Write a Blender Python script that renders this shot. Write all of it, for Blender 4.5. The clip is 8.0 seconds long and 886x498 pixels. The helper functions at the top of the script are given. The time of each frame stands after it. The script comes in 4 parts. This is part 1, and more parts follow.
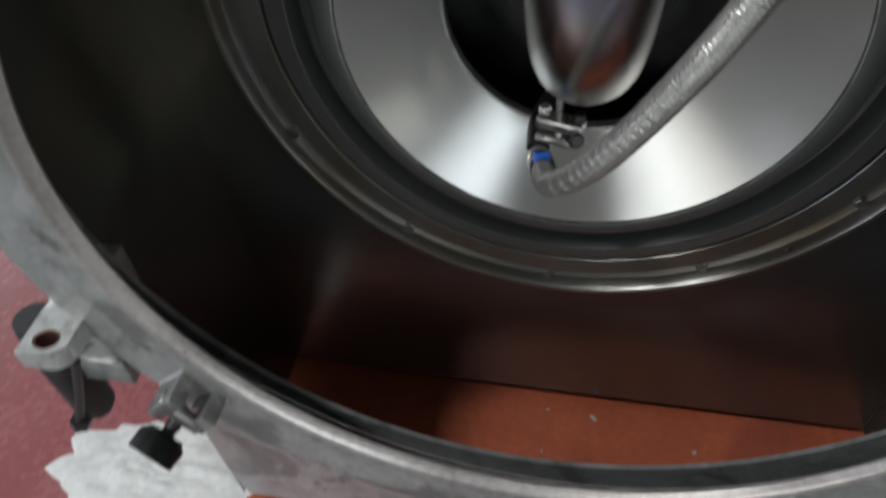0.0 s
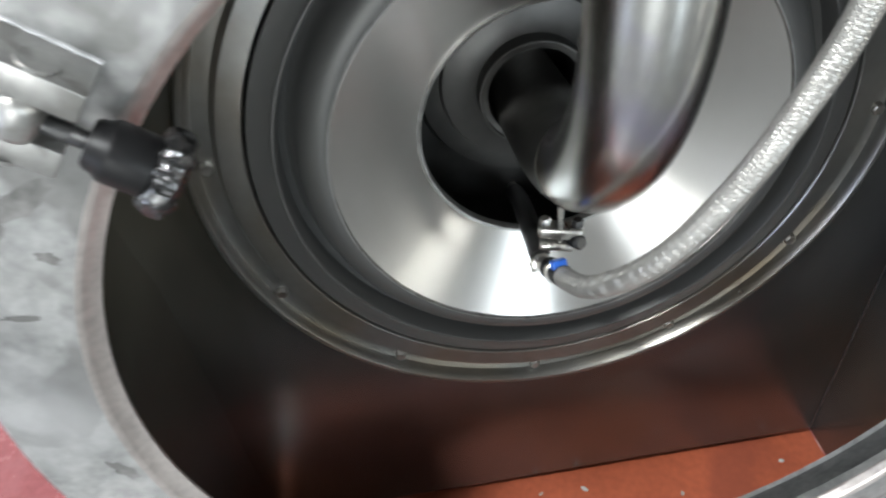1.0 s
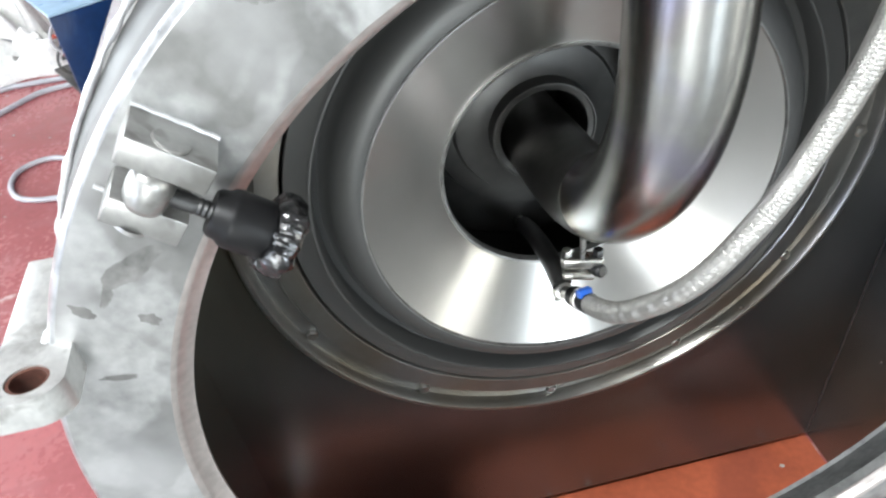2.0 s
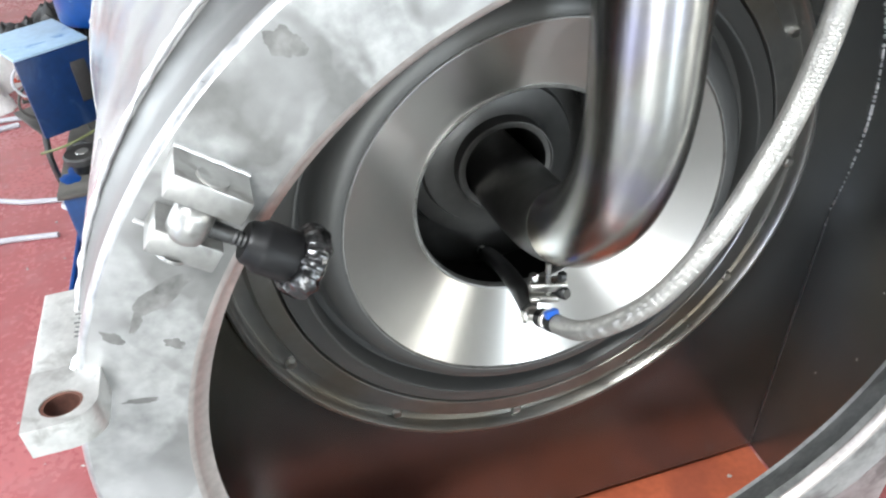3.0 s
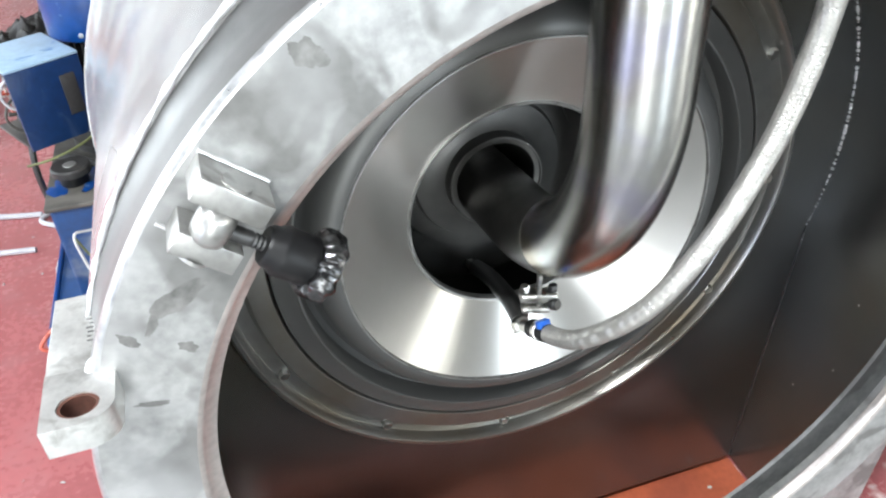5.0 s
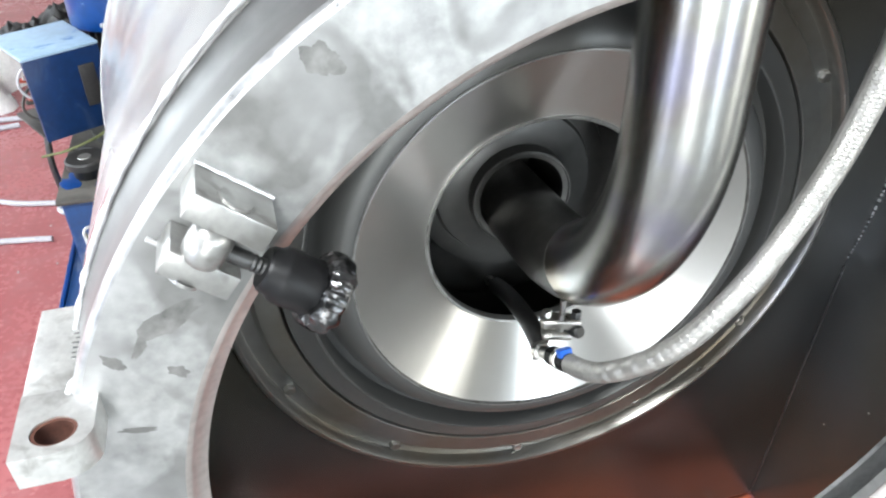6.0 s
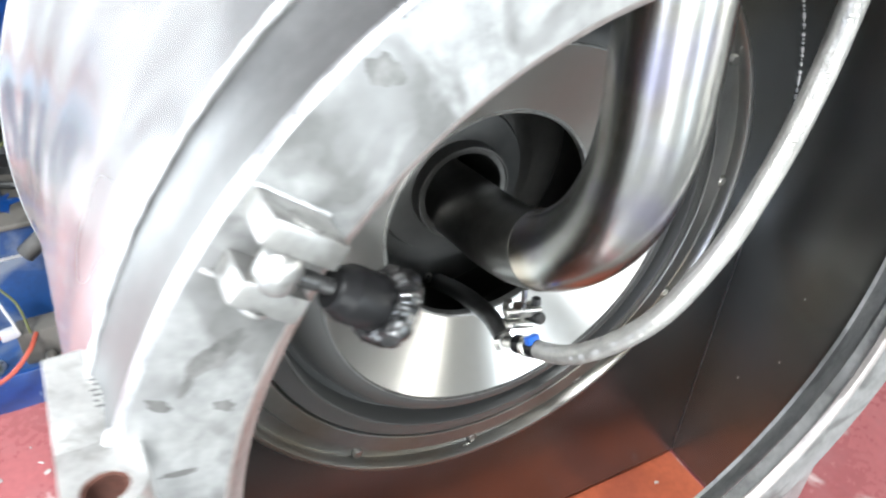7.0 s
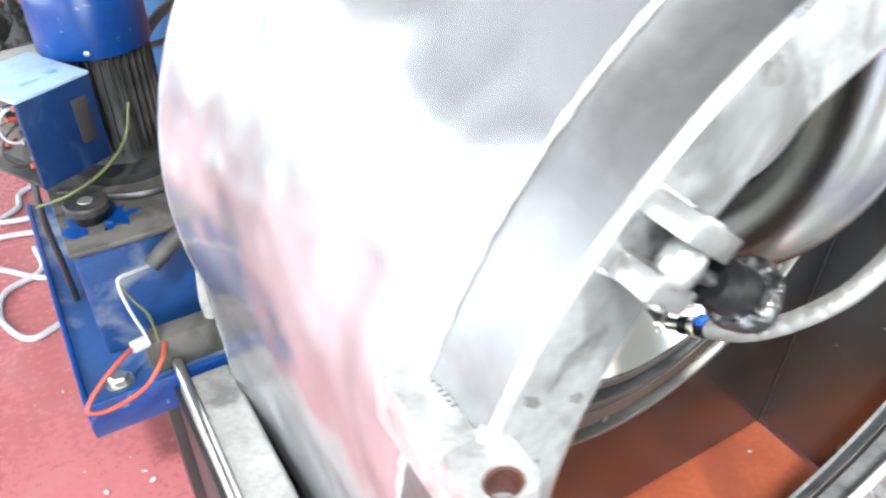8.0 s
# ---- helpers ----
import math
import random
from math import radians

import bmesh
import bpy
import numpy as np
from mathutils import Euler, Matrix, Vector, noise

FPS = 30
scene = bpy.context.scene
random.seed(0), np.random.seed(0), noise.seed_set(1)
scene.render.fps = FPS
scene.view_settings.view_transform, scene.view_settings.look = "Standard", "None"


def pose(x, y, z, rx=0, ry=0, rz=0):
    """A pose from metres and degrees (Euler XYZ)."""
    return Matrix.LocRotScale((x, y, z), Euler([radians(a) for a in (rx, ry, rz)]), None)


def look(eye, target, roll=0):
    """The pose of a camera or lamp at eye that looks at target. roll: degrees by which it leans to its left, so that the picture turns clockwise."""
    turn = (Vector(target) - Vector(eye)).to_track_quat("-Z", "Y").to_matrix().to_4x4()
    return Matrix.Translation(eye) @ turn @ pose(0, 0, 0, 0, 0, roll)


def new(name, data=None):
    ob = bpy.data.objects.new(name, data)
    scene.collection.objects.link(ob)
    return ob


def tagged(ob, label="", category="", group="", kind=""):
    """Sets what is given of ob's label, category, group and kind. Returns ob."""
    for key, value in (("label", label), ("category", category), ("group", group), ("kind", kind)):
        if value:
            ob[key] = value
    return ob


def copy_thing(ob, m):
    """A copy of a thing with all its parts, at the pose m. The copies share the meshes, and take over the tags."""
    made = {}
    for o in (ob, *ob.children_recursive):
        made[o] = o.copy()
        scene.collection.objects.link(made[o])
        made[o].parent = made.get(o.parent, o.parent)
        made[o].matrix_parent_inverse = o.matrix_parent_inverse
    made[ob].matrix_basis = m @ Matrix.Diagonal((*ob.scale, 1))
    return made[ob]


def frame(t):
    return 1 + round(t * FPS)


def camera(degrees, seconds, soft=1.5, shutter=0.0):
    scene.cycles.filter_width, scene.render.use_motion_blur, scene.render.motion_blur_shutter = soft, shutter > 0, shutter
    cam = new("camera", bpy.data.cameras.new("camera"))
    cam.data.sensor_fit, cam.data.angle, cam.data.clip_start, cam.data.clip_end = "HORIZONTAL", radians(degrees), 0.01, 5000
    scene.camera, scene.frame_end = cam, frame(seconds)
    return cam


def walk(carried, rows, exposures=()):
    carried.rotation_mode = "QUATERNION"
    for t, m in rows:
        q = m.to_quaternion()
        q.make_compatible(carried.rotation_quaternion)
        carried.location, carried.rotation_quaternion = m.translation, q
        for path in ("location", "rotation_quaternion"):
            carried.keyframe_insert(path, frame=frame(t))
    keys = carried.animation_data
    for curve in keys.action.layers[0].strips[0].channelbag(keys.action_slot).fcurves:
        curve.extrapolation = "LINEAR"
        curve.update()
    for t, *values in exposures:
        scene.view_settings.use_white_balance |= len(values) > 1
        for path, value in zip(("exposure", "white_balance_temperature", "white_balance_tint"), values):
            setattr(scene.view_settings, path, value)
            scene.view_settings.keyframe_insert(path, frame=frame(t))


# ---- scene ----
cam = camera(60.39, 8.0, soft=2.2, shutter=0.5)
ROWS = [
    (0.0, 0.0239, -0.9353, 1.5531, 43.04, 3.91, 11.00),
    (0.5, -0.0865, -0.8951, 1.5952, 46.68, 4.70, 1.92),
    (1.0, -0.2549, -0.9479, 1.6480, 48.64, 4.57, -7.95),
    (1.5, -0.3209, -0.9590, 1.6762, 49.40, 4.12, -7.69),
    (2.0, -0.3591, -0.9645, 1.7043, 50.38, 5.12, -12.30),
    (3.5, -0.4569, -1.0338, 1.7547, 53.41, 2.46, -18.03),
    (4.0, -0.4718, -1.0348, 1.7535, 53.50, 2.56, -19.17),
    (4.5, -0.4826, -1.0510, 1.7577, 53.89, 2.46, -19.56),
    (6.0, -0.4532, -0.9683, 1.7338, 54.49, 0.52, -15.61),
    (6.5, -0.4764, -0.9450, 1.7243, 54.16, 0.11, -18.39),
    (7.0, -0.6067, -0.9066, 1.7416, 54.20, -1.27, -27.48),
    (7.5, -0.7945, -0.8693, 1.7687, 53.90, -0.21, -30.56),
    (8.0, -0.9009, -0.7633, 1.7636, 53.22, 0.01, -30.93),
]
# the picture brightens as the camera comes round to the machine's side
EXPOSURES = [(0.0, -1.32, 6500, 7), (0.5, -0.72, 6500, 7), (1.0, 0.0, 6480, 7), (1.5, 0.24, 6480, 7), (2.0, 0.38, 6450, 7), (4.5, 0.54, 6430, 7), (6.5, 0.58, 6430, 7), (7.0, 0.8, 6400, 7), (7.5, 0.93, 6380, 7), (8.0, 0.93, 6380, 7)]
walk(cam, [(t, pose(x, y, z, rx, ry, rz)) for t, x, y, z, rx, ry, rz in ROWS], EXPOSURES)

# ---- world and lights ----
world = bpy.data.worlds.new("sky")
scene.world = world
world.use_nodes = True
wn = world.node_tree.nodes
sky = wn.new("ShaderNodeTexSky")
sky.sky_type, sky.sun_disc = "NISHITA", False
sky.sun_elevation, sky.sun_rotation = radians(38), radians(215)
wn["Background"].inputs["Strength"].default_value = 0.12
world.node_tree.links.new(sky.outputs["Color"], wn["Background"].inputs["Color"])


def area(name, eye, target, w, h, power, colour):
    data = bpy.data.lights.new(name, "AREA")
    data.shape, data.size, data.size_y, data.energy, data.color = "RECTANGLE", w, h, power, colour
    ob = new(name, data)
    ob.matrix_world = look(eye, target)
    return ob


area("window_light_west", (-5.9, 2.4, 2.5), (0, 1.0, 1.2), 8.0, 3.2, 420, (0.90, 0.95, 1.0))
area("door_light_south", (2.2, -6.9, 1.7), (0.4, 0, 1.2), 1.0, 2.8, 150, (0.84, 0.92, 1.0))
area("door_light_southwest", (-2.6, -6.9, 1.9), (0.2, 0, 1.0), 2.4, 3.5, 225, (0.94, 0.97, 1.0))

area("window_light_narrow", (-5.95, -3.4, 1.35), (0, -3.2, 1.2), 0.8, 2.0, 70, (0.72, 0.78, 1.0))
area("door_light_east", (6.95, -5.6, 1.4), (0, -2.5, 1.0), 1.1, 2.7, 120, (1.0, 0.98, 0.93))
area("roof_light", (-2.15, -2.1, 5.05), (-2.15, -2.099, 0), 0.6, 0.5, 330, (0.96, 0.98, 1.0))

# ---- materials ----


def material(name, base, rough=0.5, metal=0.0, var=0.12, scale=6.0, bump=0.1, fine=80.0, stretch=(1, 1, 1), stain=None, stain_amount=0.5, stain_scale=3.0, rough_var=0.12, aniso=0.0, coords="Object", relief=0.004, stain2=None, stain_edge=(0.52, 0.66), stain_detail=5, detail=(6, 4)):
    """A procedural surface: base colour with coarse and fine variation, optional stains, and a fine relief."""
    m = bpy.data.materials.new(name)
    m.use_nodes = True
    nt = m.node_tree
    nd, ln = nt.nodes, nt.links
    b = nd["Principled BSDF"]
    tc = nd.new("ShaderNodeTexCoord")
    mp = nd.new("ShaderNodeMapping")
    mp.inputs["Scale"].default_value = stretch
    ln.new(tc.outputs[coords], mp.inputs["Vector"])
    n1 = nd.new("ShaderNodeTexNoise")
    n1.inputs["Scale"].default_value, n1.inputs["Detail"].default_value = scale, detail[0]
    n2 = nd.new("ShaderNodeTexNoise")
    n2.inputs["Scale"].default_value, n2.inputs["Detail"].default_value = fine, detail[1]
    ln.new(mp.outputs["Vector"], n1.inputs["Vector"])
    ln.new(mp.outputs["Vector"], n2.inputs["Vector"])
    mixn = nd.new("ShaderNodeMix")
    mixn.data_type = "FLOAT"
    mixn.inputs["Factor"].default_value = 0.4
    ln.new(n1.outputs["Fac"], mixn.inputs["A"])
    ln.new(n2.outputs["Fac"], mixn.inputs["B"])
    ramp = nd.new("ShaderNodeValToRGB")
    lo, hi = [c * (1 - 2 * var) for c in base], [min(1, c * (1 + 2 * var)) for c in base]
    ramp.color_ramp.elements[0].position, ramp.color_ramp.elements[1].position = 0.25, 0.75
    ramp.color_ramp.elements[0].color, ramp.color_ramp.elements[1].color = (*lo, 1), (*hi, 1)
    ln.new(mixn.outputs["Result"], ramp.inputs["Fac"])
    col = ramp.outputs["Color"]
    if stain:
        n3 = nd.new("ShaderNodeTexNoise")
        n3.inputs["Scale"].default_value, n3.inputs["Detail"].default_value, n3.inputs["Distortion"].default_value = stain_scale, stain_detail, 0.6
        ln.new(tc.outputs[coords], n3.inputs["Vector"])
        r3 = nd.new("ShaderNodeValToRGB")
        r3.color_ramp.elements[0].position, r3.color_ramp.elements[1].position = stain_edge
        r3.color_ramp.elements[1].color = (stain_amount,) * 3 + (1,)
        ln.new(n3.outputs["Fac"], r3.inputs["Fac"])
        mx = nd.new("ShaderNodeMix")
        mx.data_type = "RGBA"
        ln.new(r3.outputs["Color"], mx.inputs["Factor"])
        ln.new(col, mx.inputs["A"])
        mx.inputs["B"].default_value = (*stain, 1)
        col = mx.outputs["Result"]
    if stain2:
        n4 = nd.new("ShaderNodeTexNoise")
        n4.noise_dimensions = "4D"
        n4.inputs["Scale"].default_value, n4.inputs["Detail"].default_value, n4.inputs["W"].default_value = 7.0, 3, 4.0
        ln.new(tc.outputs[coords], n4.inputs["Vector"])
        r4 = nd.new("ShaderNodeValToRGB")
        r4.color_ramp.elements[0].position, r4.color_ramp.elements[1].position = 0.5, 0.7
        r4.color_ramp.elements[1].color = (0.7, 0.7, 0.7, 1)
        ln.new(n4.outputs["Fac"], r4.inputs["Fac"])
        mx2 = nd.new("ShaderNodeMix")
        mx2.data_type = "RGBA"
        ln.new(r4.outputs["Color"], mx2.inputs["Factor"])
        ln.new(col, mx2.inputs["A"])
        mx2.inputs["B"].default_value = (*stain2, 1)
        col = mx2.outputs["Result"]
    ln.new(col, b.inputs["Base Color"])
    mr = nd.new("ShaderNodeMapRange")
    mr.inputs["To Min"].default_value, mr.inputs["To Max"].default_value = max(0.03, rough - rough_var), min(1, rough + rough_var)
    ln.new(mixn.outputs["Result"], mr.inputs["Value"])
    ln.new(mr.outputs["Result"], b.inputs["Roughness"])
    b.inputs["Metallic"].default_value = metal
    b.inputs["Anisotropic"].default_value = aniso
    if bump:
        bp = nd.new("ShaderNodeBump")
        bp.inputs["Strength"].default_value, bp.inputs["Distance"].default_value = bump, relief
        ln.new(mixn.outputs["Result"], bp.inputs["Height"])
        ln.new(bp.outputs["Normal"], b.inputs["Normal"])
    return m


M_FLOOR = material("red floor paint", (0.34, 0.108, 0.112), 0.27, 0, 0.16, 2.2, 0.05, 45, stain=(0.66, 0.56, 0.54), stain_amount=0.8, stain_scale=2.6, stain_edge=(0.66, 0.69), stain_detail=8, stain2=(0.37, 0.15, 0.155))
M_CAST = material("blasted stainless casting", (0.375, 0.377, 0.372), 0.38, 0.55, 0.2, 24, 0.1, 90, stain=(0.15, 0.148, 0.142), stain_amount=0.7, stain_scale=8, stain_edge=(0.53, 0.60), stain_detail=3, stain2=(0.50, 0.50, 0.505))
M_SHELL = material("bright dented stainless sheet", (0.60, 0.615, 0.63), 0.25, 0.85, 0.05, 2.2, 0.9, 5.0, stain=(0.36, 0.36, 0.37), stain_amount=0.6, stain_scale=4, rough_var=0.08, relief=0.05, stain_edge=(0.5, 0.6), stain_detail=2, detail=(2, 1))
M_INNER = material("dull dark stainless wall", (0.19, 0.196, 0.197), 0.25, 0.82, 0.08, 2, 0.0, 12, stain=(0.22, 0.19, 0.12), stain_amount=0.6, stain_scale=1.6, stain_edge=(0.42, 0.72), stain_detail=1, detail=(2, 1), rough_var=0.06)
M_RING = material("machined steel ring", (0.17, 0.168, 0.162), 0.36, 0.95, 0.1, 8, 0.03, 120)
M_RINGDARK = material("oily bolted flange", (0.30, 0.30, 0.292), 0.31, 0.82, 0.1, 7, 0.0, 40, stain=(0.26, 0.19, 0.1), stain_amount=0.5, stain_scale=4, stain_edge=(0.4, 0.75), stain_detail=1, detail=(3, 2), rough_var=0.06)
M_PIPE = material("heat-tinted stainless pipe", (0.53, 0.53, 0.51), 0.24, 1.0, 0.1, 5, 0.0, 60, rough_var=0.05, stain=(0.30, 0.21, 0.11), stain_amount=0.7, stain_scale=4.5, stain2=(0.36, 0.33, 0.52))
# dull inlet end: the shade at the hub is put into its dark base
M_PIPE_SHADED = material("dull pipe end with shade", (0.17, 0.165, 0.155), 0.4, 1.0, 0.15, 9, 0.0, 60)
M_FOIL = material("crumpled dark foil", (0.095, 0.095, 0.097), 0.22, 0.95, 0.4, 50, 0.5, 150, rough_var=0.08)
M_BLUEDRUM = material("faded blue plastic", (0.06, 0.18, 0.42), 0.4, 0, 0.12, 4, 0.05, 60)
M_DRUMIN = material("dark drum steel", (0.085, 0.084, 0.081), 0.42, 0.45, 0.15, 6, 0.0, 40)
M_DARKSTEEL = material("dark grey steel", (0.075, 0.075, 0.075), 0.42, 0.8, 0.15, 9, 0.04, 90)
M_BLACK = material("black rubber", (0.006, 0.006, 0.0065), 0.42, 0, 0.2, 12, 0.1, 140)
M_BLACK.node_tree.nodes["Principled BSDF"].inputs["Specular IOR Level"].default_value = 0.25
M_BOLT = material("zinc bolt", (0.62, 0.61, 0.58), 0.3, 1.0, 0.1, 30, 0.05, 200)
M_BRIGHT = material("machined bright steel", (0.37, 0.367, 0.355), 0.36, 0.75, 0.1, 20, 0.05, 160, stain=(0.2, 0.195, 0.18), stain_amount=0.6, stain_scale=26, stain_edge=(0.55, 0.62), stain_detail=2)
M_WELD = material("weld bead", (0.62, 0.62, 0.63), 0.32, 0.45, 0.2, 40, 0.4, 120)
M_NECK = material("smooth grey neck", (0.20, 0.20, 0.20), 0.42, 0.8, 0.14, 9, 0.05, 60, stain=(0.16, 0.16, 0.16), stain_amount=0.5, stain_scale=9)
M_LUG = material("scuffed bright steel", (0.66, 0.66, 0.645), 0.36, 0.68, 0.12, 25, 0.15, 160, stain=(0.25, 0.24, 0.22), stain_amount=0.5, stain_scale=40)
M_EDGE = material("polished worn edge", (0.46, 0.465, 0.475), 0.3, 0.75, 0.25, 30, 0.2, 90)
M_BRAID = material("braided steel", (0.46, 0.45, 0.425), 0.38, 0.68, 0.12, 60, 0.1, 300)
M_BLUE = material("blue enamel", (0.001, 0.033, 0.155), 0.33, 0, 0.2, 5, 0.05, 60, stain=(0.16, 0.24, 0.36), stain_amount=0.6, stain_scale=26, stain_edge=(0.66, 0.69))
# the blue enamel, dusty, its base darkened for shade on the terminal box
M_BLUE_SHADED = material("dusty blue enamel with shade", (0.001, 0.020, 0.082), 0.4, 0, 0.25, 7, 0.05, 60, stain=(0.05, 0.08, 0.15), stain_amount=0.5, stain_scale=14, stain_edge=(0.6, 0.7))
M_TANK = material("dirty blue enamel", (0.001, 0.030, 0.115), 0.62, 0, 0.25, 5, 0.05, 60, stain=(0.20, 0.215, 0.23), stain_amount=0.6, stain_scale=5.5, stain_edge=(0.54, 0.66))
M_LID = material("dusty brown grey lid", (0.05, 0.046, 0.04), 0.6, 0.1, 0.3, 8, 0.15, 80, stain=(0.12, 0.11, 0.097), stain_amount=0.6, stain_scale=9, stain_edge=(0.5, 0.62))
# dusty blue enamel, base paled for the light reflected off the box's top
M_BLUE_TOPLIT = material("dusty blue enamel with sheen", (0.30, 0.42, 0.55), 0.4, 0, 0.15, 9, 0.1, 60, stain=(0.03, 0.14, 0.38), stain_amount=0.8, stain_scale=10, stain_edge=(0.56, 0.62))
# the red floor's reflection is mixed into the bore's base colour
M_BORE = material("ring bore tinted by floor reflection", (0.47, 0.43, 0.41), 0.32, 0.65, 0.2, 6, 0.03, 90)
# floor paint made brighter and more orange in place of light inside the housing
M_FLOOR_LIT = material("floor paint with inside light", (0.46, 0.112, 0.054), 0.5, 0, 0.16, 4, 0.05, 60, stain=(0.24, 0.06, 0.04), stain_amount=0.5, stain_scale=3.5)
M_DUST = material("dusty dark metal", (0.032, 0.031, 0.031), 0.55, 0.3, 0.25, 9, 0.15, 90, stain=(0.12, 0.112, 0.10), stain_amount=0.5, stain_scale=7)
M_CONCRETE = material("dirty concrete", (0.43, 0.42, 0.39), 0.85, 0, 0.2, 7, 0.3, 70, stain=(0.26, 0.25, 0.23), stain_amount=0.6, stain_scale=2.5, stain_edge=(0.4, 0.75))
M_FLOOR_UNSEEN = material("grey paint for the unseen floor", (0.22, 0.22, 0.215), 0.38, 0, 0.2, 3, 0.1, 50, stain=(0.32, 0.31, 0.3), stain_amount=0.5, stain_scale=2.0)
M_RUST = material("rusty bush", (0.13, 0.055, 0.04), 0.6, 0.3, 0.3, 60, 0.2, 200)
M_PLINTH = material("grimy concrete", (0.25, 0.245, 0.23), 0.85, 0, 0.25, 7, 0.3, 70, stain=(0.09, 0.085, 0.08), stain_amount=0.8, stain_scale=9)
M_CHIP = material("pale debris", (0.5, 0.47, 0.45), 0.8, 0, 0.2, 14, 0.2, 60)
M_WALL = material("workshop wall paint", (0.55, 0.55, 0.53), 0.8, 0, 0.1, 1.5, 0.1, 40)
M_CEIL = material("workshop ceiling", (0.2, 0.2, 0.198), 0.85, 0, 0.1, 1.5, 0.1, 30)
M_WHITE = material("white rag", (0.78, 0.77, 0.75), 0.85, 0, 0.12, 14, 0.5, 60)
M_GREYCABLE = material("grey cable sheath", (0.42, 0.42, 0.45), 0.5, 0, 0.12, 20, 0.05, 90)
M_ORANGE = material("orange red wire", (0.34, 0.06, 0.035), 0.45, 0, 0.12, 20, 0.05, 90)
M_GREEN = material("green yellow wire", (0.11, 0.12, 0.045), 0.45, 0, 0.2, 20, 0.05, 90)
M_WHITEWIRE = material("white wire", (0.5, 0.5, 0.5), 0.45, 0, 0.1, 20, 0.05, 90)
M_BLUEPLASTIC = material("blue plastic", (0.02, 0.12, 0.55), 0.35, 0, 0.1, 30, 0.05, 90)


def turned(name, base, rough, aniso, metal=1.0):
    """Steel turned on a lathe: fine rings about the y axis, highlights drawn out across them."""
    m = material(name, base, rough, metal, 0.015, 3, 0.0, 50, rough_var=0.015, aniso=aniso)
    nd, ln = m.node_tree.nodes, m.node_tree.links
    b = nd["Principled BSDF"]
    tan = nd.new("ShaderNodeTangent")
    tan.direction_type, tan.axis = "RADIAL", "Y"
    ln.new(tan.outputs["Tangent"], b.inputs["Tangent"])
    b.inputs["Anisotropic Rotation"].default_value = 0.25
    return m


M_DISC = turned("turned disc", (0.58, 0.572, 0.55), 0.30, 0.97)
M_TURNRING = turned("turned ring", (0.13, 0.13, 0.127), 0.46, 0.2, 0.6)

# ---- mesh helpers ----


def mesh_of(name, bm, mat, smooth=None):
    me = bpy.data.meshes.new(name)
    bm.normal_update()
    if smooth is not None:
        for f in bm.faces:
            f.smooth = True
        for e in bm.edges:
            if len(e.link_faces) == 2 and e.calc_face_angle() > radians(smooth):
                e.smooth = False
    bm.to_mesh(me)
    bm.free()
    me.materials.append(mat)
    return me


def part(name, bm, mat, parent=None, label="", smooth=35):
    ob = new(name, mesh_of(name, bm, mat, smooth))
    if parent:
        ob.parent = parent
        ob.matrix_parent_inverse = parent.matrix_world.inverted()
    if label:
        ob["label"] = label
    return ob


def empty(name, x, y, z, label, category, group="", kind=""):
    ob = new(name)
    ob.empty_display_size = 0.05
    ob.matrix_world = Matrix.Translation((x, y, z))
    bpy.context.view_layer.update()
    return tagged(ob, label, category, group, kind)


AX, AZ = 0.0, 1.0       # the drum's axis runs along y through here


def lathe(profile, segs=128, a0=0.0, a1=360.0, cx=AX, cz=AZ):
    """Turns (r, y) pairs about the drum's axis; angles in degrees from +x towards +z."""
    bm = bmesh.new()
    closed = a1 - a0 >= 359.9
    n = segs if closed else segs + 1
    rings = []
    for i in range(n):
        a = radians(a0 + (a1 - a0) * i / segs)
        rings.append([bm.verts.new((cx + r * math.cos(a), y, cz + r * math.sin(a))) for r, y in profile])
    for i in range(segs):
        p, q = rings[i], rings[(i + 1) % n]
        for k in range(len(profile) - 1):
            if profile[k][0] < 1e-6 and profile[k + 1][0] < 1e-6:
                continue
            bm.faces.new((p[k], p[k + 1], q[k + 1], q[k]))
    bmesh.ops.remove_doubles(bm, verts=bm.verts[:], dist=1e-6)
    bmesh.ops.recalc_face_normals(bm, faces=bm.faces[:])
    return bm


def extrude_profile(points, y0, y1, closed=True):
    """A prism along y over an outline of (x, z) points."""
    bm = bmesh.new()
    a = [bm.verts.new((x, y0, z)) for x, z in points]
    b = [bm.verts.new((x, y1, z)) for x, z in points]
    n = len(points)
    for i in range(n if closed else n - 1):
        j = (i + 1) % n
        bm.faces.new((a[i], a[j], b[j], b[i]))
    if closed:
        bm.faces.new(a[::-1])
        bm.faces.new(b)
        bmesh.ops.recalc_face_normals(bm, faces=bm.faces[:])
    return bm


def box(sx, sy, sz, m=Matrix(), bevel=0.004, segs=2):
    bm = bmesh.new()
    bmesh.ops.create_cube(bm, size=1.0, matrix=Matrix.Diagonal((sx, sy, sz, 1)))
    if bevel:
        bmesh.ops.bevel(bm, geom=bm.edges[:], offset=bevel, segments=segs, affect="EDGES", profile=0.5)
    bmesh.ops.transform(bm, matrix=m, verts=bm.verts[:])
    return bm


